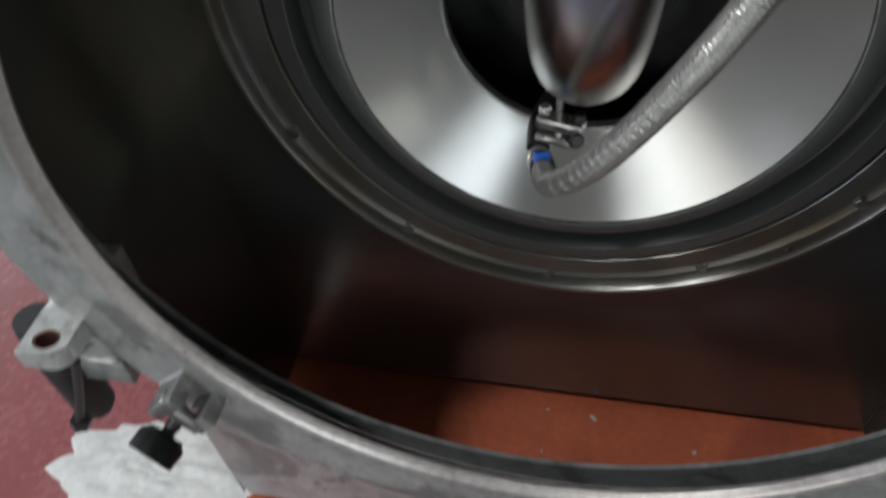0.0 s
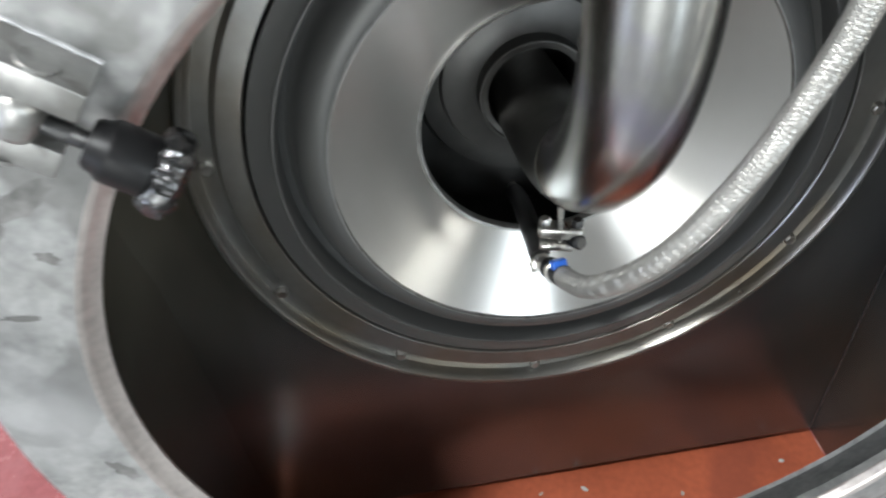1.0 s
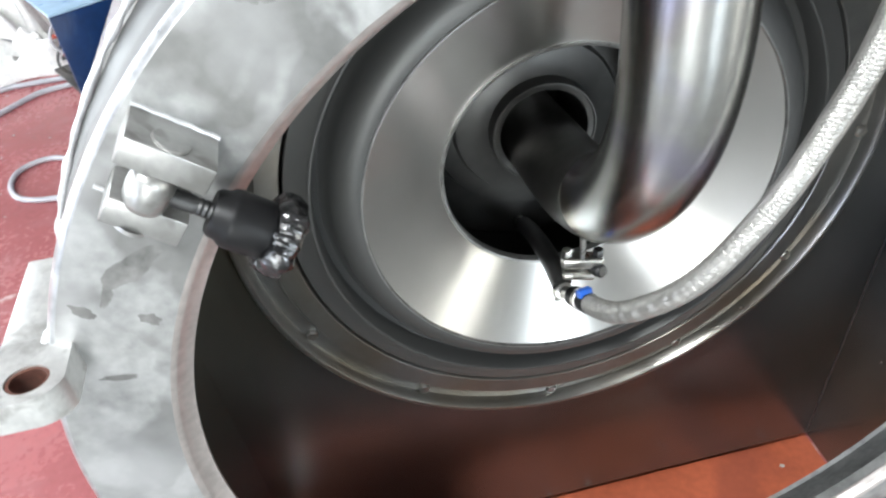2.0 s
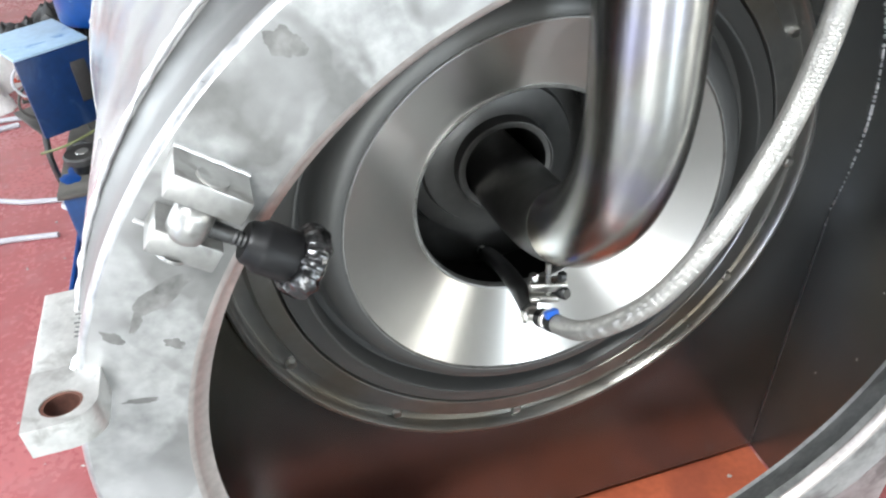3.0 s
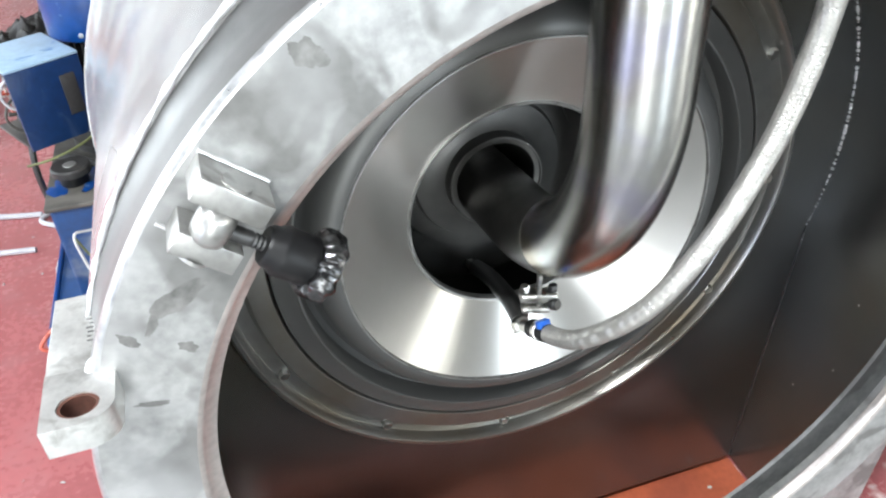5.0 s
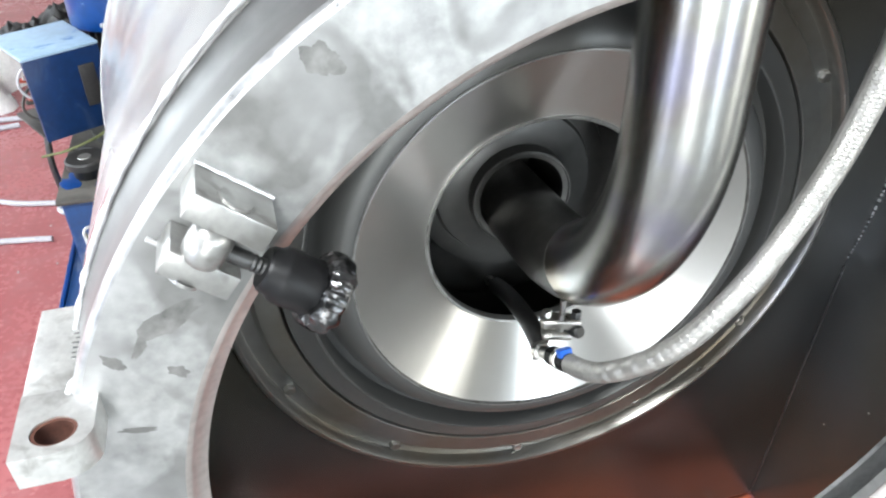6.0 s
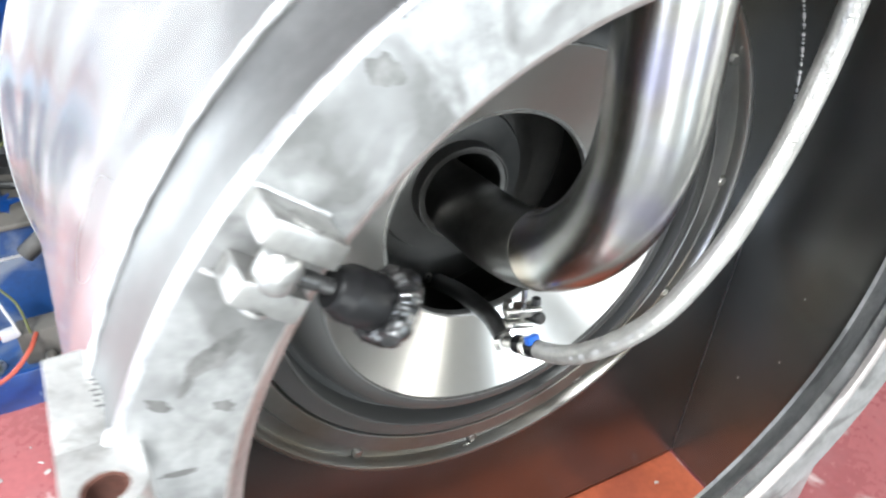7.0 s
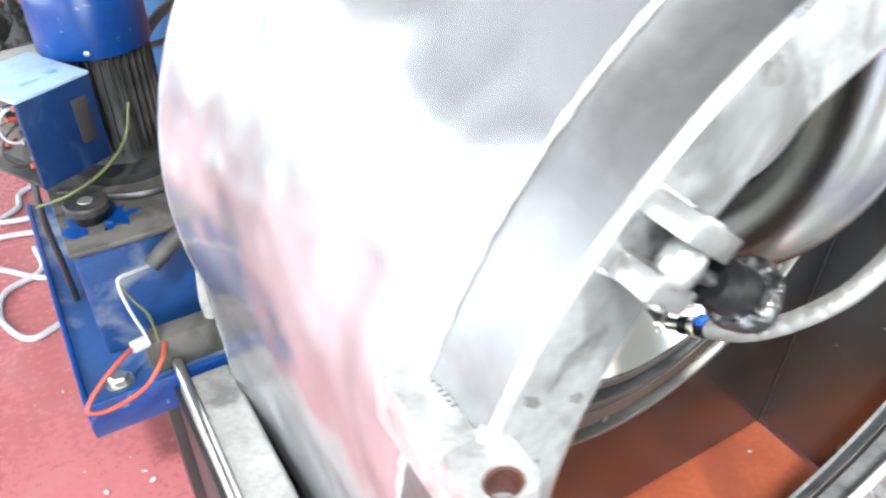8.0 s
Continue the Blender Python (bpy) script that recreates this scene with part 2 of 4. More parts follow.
def spin(profile, m=Matrix(), segs=32):
    """Turns (r, h) pairs about the local z axis, then places the result by m."""
    bm = bmesh.new()
    rings = [[bm.verts.new((r * math.cos(2 * math.pi * i / segs), r * math.sin(2 * math.pi * i / segs), h)) for r, h in profile] for i in range(segs)]
    for i in range(segs):
        p, q = rings[i], rings[(i + 1) % segs]
        for k in range(len(profile) - 1):
            bm.faces.new((p[k], q[k], q[k + 1], p[k + 1]))
    bmesh.ops.remove_doubles(bm, verts=bm.verts[:], dist=1e-6)
    bmesh.ops.recalc_face_normals(bm, faces=bm.faces[:])
    bmesh.ops.transform(bm, matrix=m, verts=bm.verts[:])
    return bm


def join(*bms):
    """Joins several bmeshes into the first."""
    for other in bms[1:]:
        me = bpy.data.meshes.new("tmp")
        other.to_mesh(me)
        other.free()
        bms[0].from_mesh(me)
        bpy.data.meshes.remove(me)
    return bms[0]


def smooth_path(points, steps=10):
    """A Catmull-Rom curve through the points."""
    p = [Vector(q) for q in points]
    p = [2 * p[0] - p[1]] + p + [2 * p[-1] - p[-2]]
    out = []
    for i in range(1, len(p) - 2):
        for s in range(steps):
            u = s / steps
            a, b, c, d = p[i - 1:i + 3]
            out.append(0.5 * (2 * b + (c - a) * u + (2 * a - 5 * b + 4 * c - d) * u * u + (3 * b - a - 3 * c + d) * u ** 3))
    out.append(p[-2])
    return out


def tube(path, radius, segs=16, wobble=None):
    """A tube along a list of points, with closed ends."""
    bm = bmesh.new()
    path = [Vector(q) for q in path]
    n = len(path)
    side = None
    rings = []
    for i, q in enumerate(path):
        t = (path[min(i + 1, n - 1)] - path[max(i - 1, 0)]).normalized()
        if side is None:
            side = t.orthogonal().normalized()
        side = (side - t * side.dot(t)).normalized()
        up = t.cross(side)
        r = radius(i / (n - 1)) if callable(radius) else radius
        rings.append([bm.verts.new(q + r * (math.cos(2 * math.pi * k / segs) * side + math.sin(2 * math.pi * k / segs) * up)) for k in range(segs)])
    for a, b in zip(rings, rings[1:]):
        for k in range(segs):
            bm.faces.new((a[k], a[(k + 1) % segs], b[(k + 1) % segs], b[k]))
    bm.faces.new(rings[0][::-1])
    bm.faces.new(rings[-1])
    return bm


def hexhead(r, h, m=Matrix()):
    bm = spin([(0, h), (r * 0.8, h), (r, h * 0.8), (r, 0), (0, 0)], m, 6)
    return bm


def facing(x, y, z, direction, roll=0.0):
    """A pose at a point whose local z looks along the direction."""
    return Matrix.Translation((x, y, z)) @ Vector(direction).to_track_quat("Z", "Y").to_matrix().to_4x4() @ pose(0, 0, 0, 0, 0, roll)


# ---- the hall ----
def slab(name, x0, x1, y0, y1, z0, z1, mat, label, category):
    ob = part(name, box(x1 - x0, y1 - y0, z1 - z0, Matrix.Translation(((x0 + x1) / 2, (y0 + y1) / 2, (z0 + z1) / 2)), 0), mat, None, "", None)
    return tagged(ob, label, category, kind="structure")


slab("floor", -6.3, 7.3, -0.6, 8.3, -0.2, 0.0, M_FLOOR, "worn red painted workshop floor with pale scuffs and debris", "floor")
# unseen and added: grey here keeps red out of the steel's reflections
slab("floor_unseen", -6.3, 7.3, -7.3, -0.6, -0.2, 0.0, M_FLOOR_UNSEEN, "unseen grey floor, added for neutral reflections in the steel", "floor")
bm = bmesh.new()
SKY = (-2.55, -1.75, -2.45, -1.75)         # the roof light's opening
for x0, x1, y0, y1 in ((-6.3, SKY[0], -7.3, 8.3), (SKY[1], 7.3, -7.3, 8.3), (SKY[0], SKY[1], -7.3, SKY[2]), (SKY[0], SKY[1], SKY[3], 8.3)):
    bm = join(bm, box(x1 - x0, y1 - y0, 0.2, Matrix.Translation(((x0 + x1) / 2, (y0 + y1) / 2, 5.1)), 0))
tagged(part("ceiling", bm, M_CEIL, None, "", None), "plain grey workshop ceiling with a square roof light", "ceiling", kind="structure")
slab("wall_north", -6.3, 7.3, 8.0, 8.3, 0.0, 5.0, M_WALL, "plain grey workshop wall", "wall")


def wall_with_openings(name, along, at, thick, lo, hi, top, holes, label):
    """A wall along x or y with rectangular openings (a0, a1, z0, z1) cut through it."""
    bm = bmesh.new()
    cuts = sorted(holes)
    pieces, a = [], lo
    for a0, a1, z0, z1 in cuts:
        pieces += [(a, a0, 0, top), (a0, a1, 0, z0), (a0, a1, z1, top)]
        a = a1
    pieces.append((a, hi, 0, top))
    for p0, p1, z0, z1 in pieces:
        if p1 - p0 < 1e-4 or z1 - z0 < 1e-4:
            continue
        c, s = ((p0 + p1) / 2, (at + thick / 2), (z0 + z1) / 2), (p1 - p0, abs(thick), z1 - z0)
        if along == "y":
            c, s = (c[1], c[0], c[2]), (s[1], s[0], s[2])
        bm = join(bm, box(*s, Matrix.Translation(c), 0))
    return tagged(part(name, bm, M_WALL, None, "", None), label, "wall", kind="structure")


wall_with_openings("wall_west", "y", -6.0, -0.3, -7.0, 8.0, 5.0, [(-3.8, -3.0, 0.3, 2.4), (-1.7, 6.5, 0.8, 4.2)], "plain grey workshop wall with a wide and a narrow window opening")
wall_with_openings("wall_east", "y", 7.0, 0.3, -7.0, 8.0, 5.0, [(-6.2, -5.0, 0.0, 2.8)], "plain grey workshop wall with a doorway")
wall_with_openings("wall_south", "x", -7.0, -0.3, -6.3, 7.3, 5.0, [(-3.9, -1.3, 0.0, 3.9), (1.6, 2.8, 0.0, 3.3)], "plain grey workshop wall with two doorways")

# ---- the centrifuge ----
FRONT = -0.42          # the front ring's face
R_IN, R_OUT = 0.703, 0.718
IN_X, OUT_X = 0.008, 0.02        # the housing sits a little off the drum's axis
WALL_X, WALL_LOW = 0.675, 0.640     # half width where the straight sides begin, and at the bottom
Z_LOW = 0.045


def u_outline(r, x, z_low, n=96, cx=AX):
    """An arch: round above, with straight sides down to z_low."""
    a0 = math.acos(x / r)
    pts = [(cx + x - WALL_X + WALL_LOW, z_low)]
    for i in range(n + 1):
        a = -a0 + (math.pi + 2 * a0) * i / n
        pts.append((cx + r * math.cos(a), AZ + r * math.sin(a)))
    pts.append((cx + WALL_X - WALL_LOW - x, z_low))
    return pts


centrifuge = empty("centrifuge", 0, 0.1, 0, "large open stainless steel centrifuge housing on the red floor", "centrifuge")
# shell: inner and outer skins
inner = u_outline(R_IN, WALL_X, Z_LOW, cx=IN_X)
outer = u_outline(R_OUT + 0.035, WALL_X + 0.05, Z_LOW, cx=OUT_X)
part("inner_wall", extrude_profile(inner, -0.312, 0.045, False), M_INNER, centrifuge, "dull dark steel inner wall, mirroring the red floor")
bm = bmesh.new()
loops = []
for off, y in ((-0.002, -0.320), (-0.001, -0.25), (0.0, -0.1), (0.002, 0.1), (0.008, 0.3), (0.022, 0.42), (0.035, 0.5)):
    loops.append([bm.verts.new((x, y, z)) for x, z in u_outline(R_OUT + off, WALL_X + 0.015 + off, Z_LOW, cx=OUT_X)])
for p, q in zip(loops, loops[1:]):
    for k in range(len(p) - 1):
        bm.faces.new((p[k], p[k + 1], q[k + 1], q[k]))
bmesh.ops.recalc_face_normals(bm, faces=bm.faces[:])
part("outer_shell", bm, M_SHELL, centrifuge, "bright dented stainless steel outer shell", smooth=60)


def arch_plate(hole, r, x, y0, y1, cx, hx=AX, hz=AZ, n=144):
    """An arched plate, round above and straight-sided below, with a round hole on the axis."""
    bm = bmesh.new()
    rows = []
    for i in range(n):
        a = 2 * math.pi * (i + 0.5) / n
        c, s = math.cos(a), math.sin(a)
        d = r
        if s < -math.sin(math.acos(x / r)):
            k = (WALL_X - WALL_LOW) / (AZ - r * math.sin(math.acos(x / r)) - Z_LOW)
            d = min((x - WALL_X + WALL_LOW + k * (AZ - Z_LOW)) / max(abs(c) - k * s, 1e-6), (AZ - Z_LOW) / max(-s, 1e-6))
        rows.append([bm.verts.new((ox + q * c, y, oz + q * s)) for q, y, ox, oz in ((hole, y0, hx, hz), (d, y0, cx, AZ), (d, y1, cx, AZ), (hole, y1, hx, hz))])
    for p, q in zip(rows, rows[1:] + rows[:1]):
        for k in range(4):
            bm.faces.new((p[k], p[(k + 1) % 4], q[(k + 1) % 4], q[k]))
    bmesh.ops.recalc_face_normals(bm, faces=bm.faces[:])
    return bm


CX, CZ = -0.032, 1.005
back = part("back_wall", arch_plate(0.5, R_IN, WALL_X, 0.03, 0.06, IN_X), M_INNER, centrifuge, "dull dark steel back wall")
part("rear_wall", extrude_profile(outer, 0.49, 0.5), M_SHELL, centrifuge)
part("front_plate", arch_plate(0.64, R_OUT - 0.003, WALL_X + 0.012, -0.3205, -0.313, OUT_X, CX, 1.005), M_CAST, centrifuge)


def ring_loft(rows, n=160):
    """Circles about axes along y, given as (radius, y, x, z), joined one to the next."""
    bm = bmesh.new()
    loops = [[bm.verts.new((cx + r * math.cos(2 * math.pi * i / n), y, cz + r * math.sin(2 * math.pi * i / n))) for i in range(n)] for r, y, cx, cz in rows]
    for p, q in zip(loops, loops[1:]):
        for k in range(n):
            bm.faces.new((p[k], p[(k + 1) % n], q[(k + 1) % n], q[k]))
    bmesh.ops.recalc_face_normals(bm, faces=bm.faces[:])
    return bm


# the bore's front and back edges and the ring's rim are each a little off one another
BF, BB = (-0.027, 1.000), (-0.018, 1.007)
part("front_ring", ring_loft([(0.655, -0.345, CX, CZ), (0.648, -0.38, CX, CZ), (0.60, -0.398, CX, CZ), (0.547, -0.403, *BB)]), M_CAST, centrifuge)
face = part("ring_face", ring_loft([(0.559, FRONT, *BF), (0.585, FRONT, CX, CZ), (0.6515, FRONT, CX, CZ)]), M_CAST, centrifuge, "thick blasted grey ring round the opening, stained")
part("ring_bore", ring_loft([(0.547, -0.403, *BB), (0.5445, -0.405, *BB), (0.5445, -0.408, *BB), (0.5495, FRONT + 0.006, *BF), (0.5515, FRONT + 0.0032, *BF), (0.555, FRONT + 0.001, *BF), (0.559, FRONT, *BF)]), M_BORE, centrifuge, "turned bore of the ring, the red floor's reflection in its colour")
part("ring_edge", lathe([(0.6515, FRONT), (0.6545, FRONT + 0.0008), (0.6570, FRONT + 0.0028), (0.6585, FRONT + 0.0055), (0.659, FRONT + 0.008)], 160, cx=CX, cz=CZ), M_EDGE, centrifuge, "rounded polished outer edge of the ring")
# dark smudges rubbed into the ring's face: (x, z, half length, half width, turn)
SMUDGES = ((-0.552, 1.302, 0.032, 0.012, 25), (-0.580, 1.279, 0.015, 0.005, 60), (-0.555, 1.242, 0.010, 0.006, -40), (-0.604, 1.178, 0.017, 0.0035, -12), (-0.396, 1.520, 0.016, 0.012, -30), (-0.605, 1.265, 0.012, 0.006, -50), (-0.600, 0.932, 0.02, 0.009, -60), (-0.556, 0.731, 0.018, 0.008, -50))
M_SMUDGE = material("greasy smudge on steel", (0.215, 0.213, 0.206), 0.4, 0.55, 0.25, 40, 0.05, 120)
rng = random.Random(31)
for level, (x, z, hl, hw, turn) in enumerate(SMUDGES):
    bm = bmesh.new()
    off = Vector((rng.random() * 40, rng.random() * 40, 0))
    ct, st = math.cos(radians(turn)), math.sin(radians(turn))
    rim = []
    for i in range(40):
        a = 2 * math.pi * i / 40
        k = 1 + 0.45 * noise.noise(Vector((1.6 * math.cos(a), 1.6 * math.sin(a), 0)) + off) + 0.2 * noise.noise(Vector((5 * math.cos(a), 5 * math.sin(a), 2)) + off)
        u, v = hl * k * math.cos(a), hw * k * math.sin(a)
        rim.append(bm.verts.new((x + u * ct - v * st, FRONT - 0.00018 - 0.00004 * level, z + u * st + v * ct)))
    bm.faces.new(rim)
    bmesh.ops.recalc_face_normals(bm, faces=bm.faces[:])
    if bm.faces[:][0].normal.y > 0:
        bmesh.ops.reverse_faces(bm, faces=bm.faces[:])
    part("smudge", bm, M_SMUDGE, face, "dark greasy smudge", smooth=None)
# neck from the ring out to the shell: its rear edge is centred on the drum's axis
bm = bmesh.new()
NECK = [(0.659, FRONT + 0.008, 0.0), (0.661, -0.385, 0.05), (0.672, -0.350, 0.5), (0.694, -0.3215, 1.0)]
loops = []
for i in range(160):
    a = 2 * math.pi * i / 160
    loops.append([bm.verts.new((CX * (1 - k) + r * math.cos(a), y, CZ * (1 - k) + AZ * k + r * math.sin(a))) for r, y, k in NECK])
for p, q in zip(loops, loops[1:] + loops[:1]):
    for k in range(3):
        bm.faces.new((p[k], p[k + 1], q[k + 1], q[k]))
bmesh.ops.recalc_face_normals(bm, faces=bm.faces[:])
part("neck", bm, M_NECK, centrifuge, "smooth grey neck behind the ring")
bm = bmesh.new()
loops = []
for i in range(540):
    a = 2 * math.pi * i / 540
    w = 0.0036 * (1 + 0.25 * math.sin(130 * a) + 0.7 * noise.noise(Vector((31 * math.cos(a), 31 * math.sin(a), 0))))
    loops.append([bm.verts.new((OUT_X + (0.714 + w * math.cos(b)) * math.cos(a), -0.3215 + 0.8 * w * math.sin(b), AZ + (0.714 + w * math.cos(b)) * math.sin(a))) for b in (0, 0.8, 1.6, 2.4, 3.14, 4, 4.71, 5.5)])
for p, q in zip(loops, loops[1:] + loops[:1]):
    for k in range(8):
        bm.faces.new((p[k], p[(k + 1) % 8], q[(k + 1) % 8], q[k]))
bmesh.ops.recalc_face_normals(bm, faces=bm.faces[:])
part("weld_bead", bm, M_WELD, centrifuge, "rough bright weld bead", smooth=60)
# bolted ring and drum lip
bolted = part("bolted_ring", lathe([(0.556, 0.03), (0.553, -0.006), (0.548, -0.013), (0.541, -0.014), (0.536, -0.008), (0.533, 0.010), (0.508, 0.010), (0.503, 0.0), (0.498, -0.009), (0.464, -0.011), (0.4625, -0.009), (0.4615, 0.05)], 160), M_RINGDARK, centrifuge, "oil-stained bolted flange ring with a channel for the bolts")
for k in range(12):
    a = radians(26.3 + 30.0 * k)
    bx, bz = 0.521 * math.cos(a), AZ + 0.521 * math.sin(a)
    part("bolt", hexhead(0.0105, 0.011, facing(bx, 0.0102, bz, (0, -1, 0), k * 17)), M_BOLT, bolted)
part("drum_lip", lathe([(0.4575, 0.05), (0.4575, -0.009), (0.456, -0.011), (0.427, -0.018), (0.4215, -0.024), (0.4185, -0.024), (0.4165, -0.02), (0.414, 0.02), (0.405, 0.028), (0.399, 0.022), (0.392, 0.0), (0.385, -0.018), (0.372, -0.032), (0.358, -0.0375), (0.347, -0.038), (0.3435, -0.037)], 160), M_TURNRING, centrifuge, "turned steel rim of the drum with a deep groove")
part("disc_rim", lathe([(0.3465, -0.0375), (0.3455, -0.0405), (0.343, -0.0405), (0.342, -0.034)], 160), M_BRIGHT, centrifuge)
part("drum_disc", lathe([(0.342, -0.0345), (0.2095, 0.0375)], 160), M_DISC, centrifuge, "bright turned steel disc with a round hole")
part("disc_edge", lathe([(0.2098, 0.0373), (0.2078, 0.0345), (0.204, 0.0355), (0.2025, 0.038), (0.2025, 0.050), (0.21, 0.052), (0.3, 0.055)], 128), M_BRIGHT, centrifuge)
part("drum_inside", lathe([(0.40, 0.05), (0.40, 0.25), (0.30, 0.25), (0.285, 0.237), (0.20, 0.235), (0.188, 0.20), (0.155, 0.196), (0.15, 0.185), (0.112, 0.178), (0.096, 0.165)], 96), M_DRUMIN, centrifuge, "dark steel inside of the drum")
part("hub_ring", lathe([(0.096, 0.165), (0.0955, 0.139), (0.094, 0.137), (0.0915, 0.137), (0.090, 0.140), (0.0805, 0.1415), (0.079, 0.144), (0.078, 0.30), (0.0, 0.30)], 96), M_RING, centrifuge, "turned steel hub ring round the pipe")

# dotted weld along the corner between back wall and side wall, and specks on the wall
weld_rng = random.Random(5)
for k in range(120):
    a = radians(36 - 0.47 * k + 0.5 * weld_rng.random())
    if weld_rng.random() < 0.82:
        size = weld_rng.uniform(0.5, 1.35) * (1.0 if a > -0.15 else 0.55)
        q = Vector((0.7105 * math.cos(a), 0.0285, AZ + 0.7105 * math.sin(a))) if a > -0.29 else Vector((0.6815, 0.0285, 0.78 - 0.006 * (k - 112)))
        part("weld_dot", spin([(0, 0.003 * size), (0.0022 * size, 0.0026 * size), (0.0034 * size, 0)], facing(*q, (-1, -1, weld_rng.uniform(-0.5, 0.5))), 7), M_WELD, back)
# added sheet: the floor under the open bottom, with its light in the colour
part("floor_lit_sheet", box(1.318, 0.39, 0.003, Matrix.Translation((0.008, -0.135, 0.0025)), 0), M_FLOOR_LIT, centrifuge, "sheet added over the floor inside, its light in the orange colour")
part("corner_seam", tube([(0.682, 0.0285, 0.78), (0.647, 0.0285, 0.05)], 0.0013, 8), M_NECK, back)
for wx, wy, wz in ((0.6705, -0.162, 0.54), (0.6785, -0.16, 0.72), (0.6735, -0.27, 0.60), (0.665, -0.08, 0.42)):
    part("speck", spin([(0, 0.0012), (0.002, 0.001), (0.003, 0)], facing(wx + 0.0012, wy, wz, (-1, 0, 0)), 8), M_BRIGHT, back)
part("stud", spin([(0, 0.004), (0.004, 0.003), (0.005, 0), (0.0, 0)], facing(0.352, -0.0135, 0.613, (0, -1, 0)), 12), M_BOLT, bolted)
part("hub_bolt", hexhead(0.011, 0.012, facing(-0.025, 0.235, 0.745, (0, -1, 0))), M_BOLT, centrifuge)


def ring_frame(angle, y):
    """A frame on the front ring: x inwards along the radius, y along the rim clockwise, z out towards the front."""
    a = radians(angle)
    inward = Vector((-math.cos(a), 0, -math.sin(a)))
    rim_dir = Vector((math.sin(a), 0, -math.cos(a)))
    out = Vector((0, -1, 0))
    m = Matrix((inward, rim_dir, out)).transposed().to_4x4()
    return Matrix.Translation((CX, y, 1.019)) @ m


def clevis(angle, r0, r1, parent):
    f = ring_frame(angle, FRONT)
    for side, off, high, inw in ((1, 0.034, 0.050, 0.0), (-1, -0.021, 0.046, 0.008)):
        ear = part("clevis_ear", box(r1 - r0 - inw, 0.024, high, f @ Matrix.Translation((inw / 2 - (r0 + r1) / 2, off, high / 2 - 0.0005)), 0.002), M_BRIGHT, parent, "square machined steel ear welded to the ring")
        part("pin_head", spin([(0, 0.0025), (0.0135, 0.0025), (0.0145, 0.0015), (0.0145, -0.002)], f @ Matrix.Translation((-(r0 + r1) / 2 - 0.002, off + side * 0.012, 0.034)) @ pose(0, 0, 0, -90 * side), 28), M_BRIGHT, ear)
        part("weld", tube([f @ Vector((-r1 + (r1 - r0) * s / 8, off + side * (0.0125 + 0.0008 * (s % 2)), 0.001)) for s in range(9)], 0.0022, 8), M_WELD, ear)


def swing_bolt(m, label, collar=True):
    """An eye bolt: local x runs from the eye to the knob."""
    thing = empty("swing_bolt", *m.translation, label, "swing bolt")
    eye = spin([(0, -0.018), (0.012, -0.018), (0.0155, -0.0155), (0.0175, -0.010), (0.0182, 0.0), (0.0175, 0.010), (0.0155, 0.0155), (0.012, 0.018), (0, 0.018)], m @ pose(0, 0, 0, 90), 24)
    part("eye", eye, M_BRIGHT, thing, "pale rounded bolt eye")
    prof = [(0.0, 0.010)]
    for i in range(26):
        prof += [(0.0075 if i < 12 or i % 2 else 0.0066, 0.010 + 0.0022 * i)]
    prof += [(0, 0.069)]
    part("threaded_rod", spin(prof, m @ pose(0, 0, 0, 0, 90), 16), M_DARKSTEEL, thing)
    knob_prof = [(0, 0.047), (0.017, 0.047), (0.0195, 0.050), (0.0205, 0.056), (0.0235, 0.060), (0.0243, 0.064), (0.0243, 0.104), (0.0225, 0.107), (0, 0.107)]
    part("knob", spin(knob_prof, m @ pose(0, 0, 0, 0, 90), 40), M_BLACK, thing, "black plastic cylindrical knob")
    if not collar:
        return thing
    bm = bmesh.new()
    rows = []
    cup = [(0.0235, 0.090), (0.029, 0.091), (0.0325, 0.094), (0.0345, 0.099), (0.0352, 0.104), (0.0342, 0.109), (0.031, 0.112), (0.027, 0.115), (0.02, 0.112), (0.01, 0.110)]
    for i in range(160):
        a = 2 * math.pi * i / 160
        ring = []
        for k, (r, x) in enumerate(cup):
            q = Vector((x * 90, r * 120 * math.cos(a), r * 120 * math.sin(a)))
            ridge = 0.5 - abs(noise.noise(q * 1.1 + Vector((3, 1, 7)))) - 0.6 * abs(noise.noise(q * 2.9))
            slack = 0.004 * noise.noise(Vector((1.3 * math.cos(a), 1.3 * math.sin(a), 9)))
            rr = r - 0.001 + (0.0034 * ridge + slack) * (0.3 if k in (0, 9) else 1)
            ring.append(bm.verts.new(m @ Vector((x + 0.0035 * noise.noise(q * 0.9 + Vector((8, 2, 0))) + 0.003 * math.sin(a + 0.6), rr * math.cos(a), rr * math.sin(a)))))
        rows.append(ring)
    for i in range(160):
        p, q = rows[i], rows[(i + 1) % 160]
        for k in range(9):
            bm.faces.new((p[k], q[k], q[k + 1], p[k + 1]))
    bmesh.ops.recalc_face_normals(bm, faces=bm.faces[:])
    part("knob_collar", bm, M_FOIL, thing, "crumpled dark metal foil round the knob's end", smooth=30)
    return thing


clevis(141.5, 0.567, 0.636, centrifuge)
f = ring_frame(141.5, FRONT)
swing_bolt(f @ Matrix.Translation((-0.603, 0.004, 0.036)) @ pose(0, 0, 0, 0, -4, 2), "steel swing bolt with black knob hinged in the clevis")
clevis(-140.0, 0.59, 0.655, centrifuge)
f = ring_frame(-140.0, FRONT)
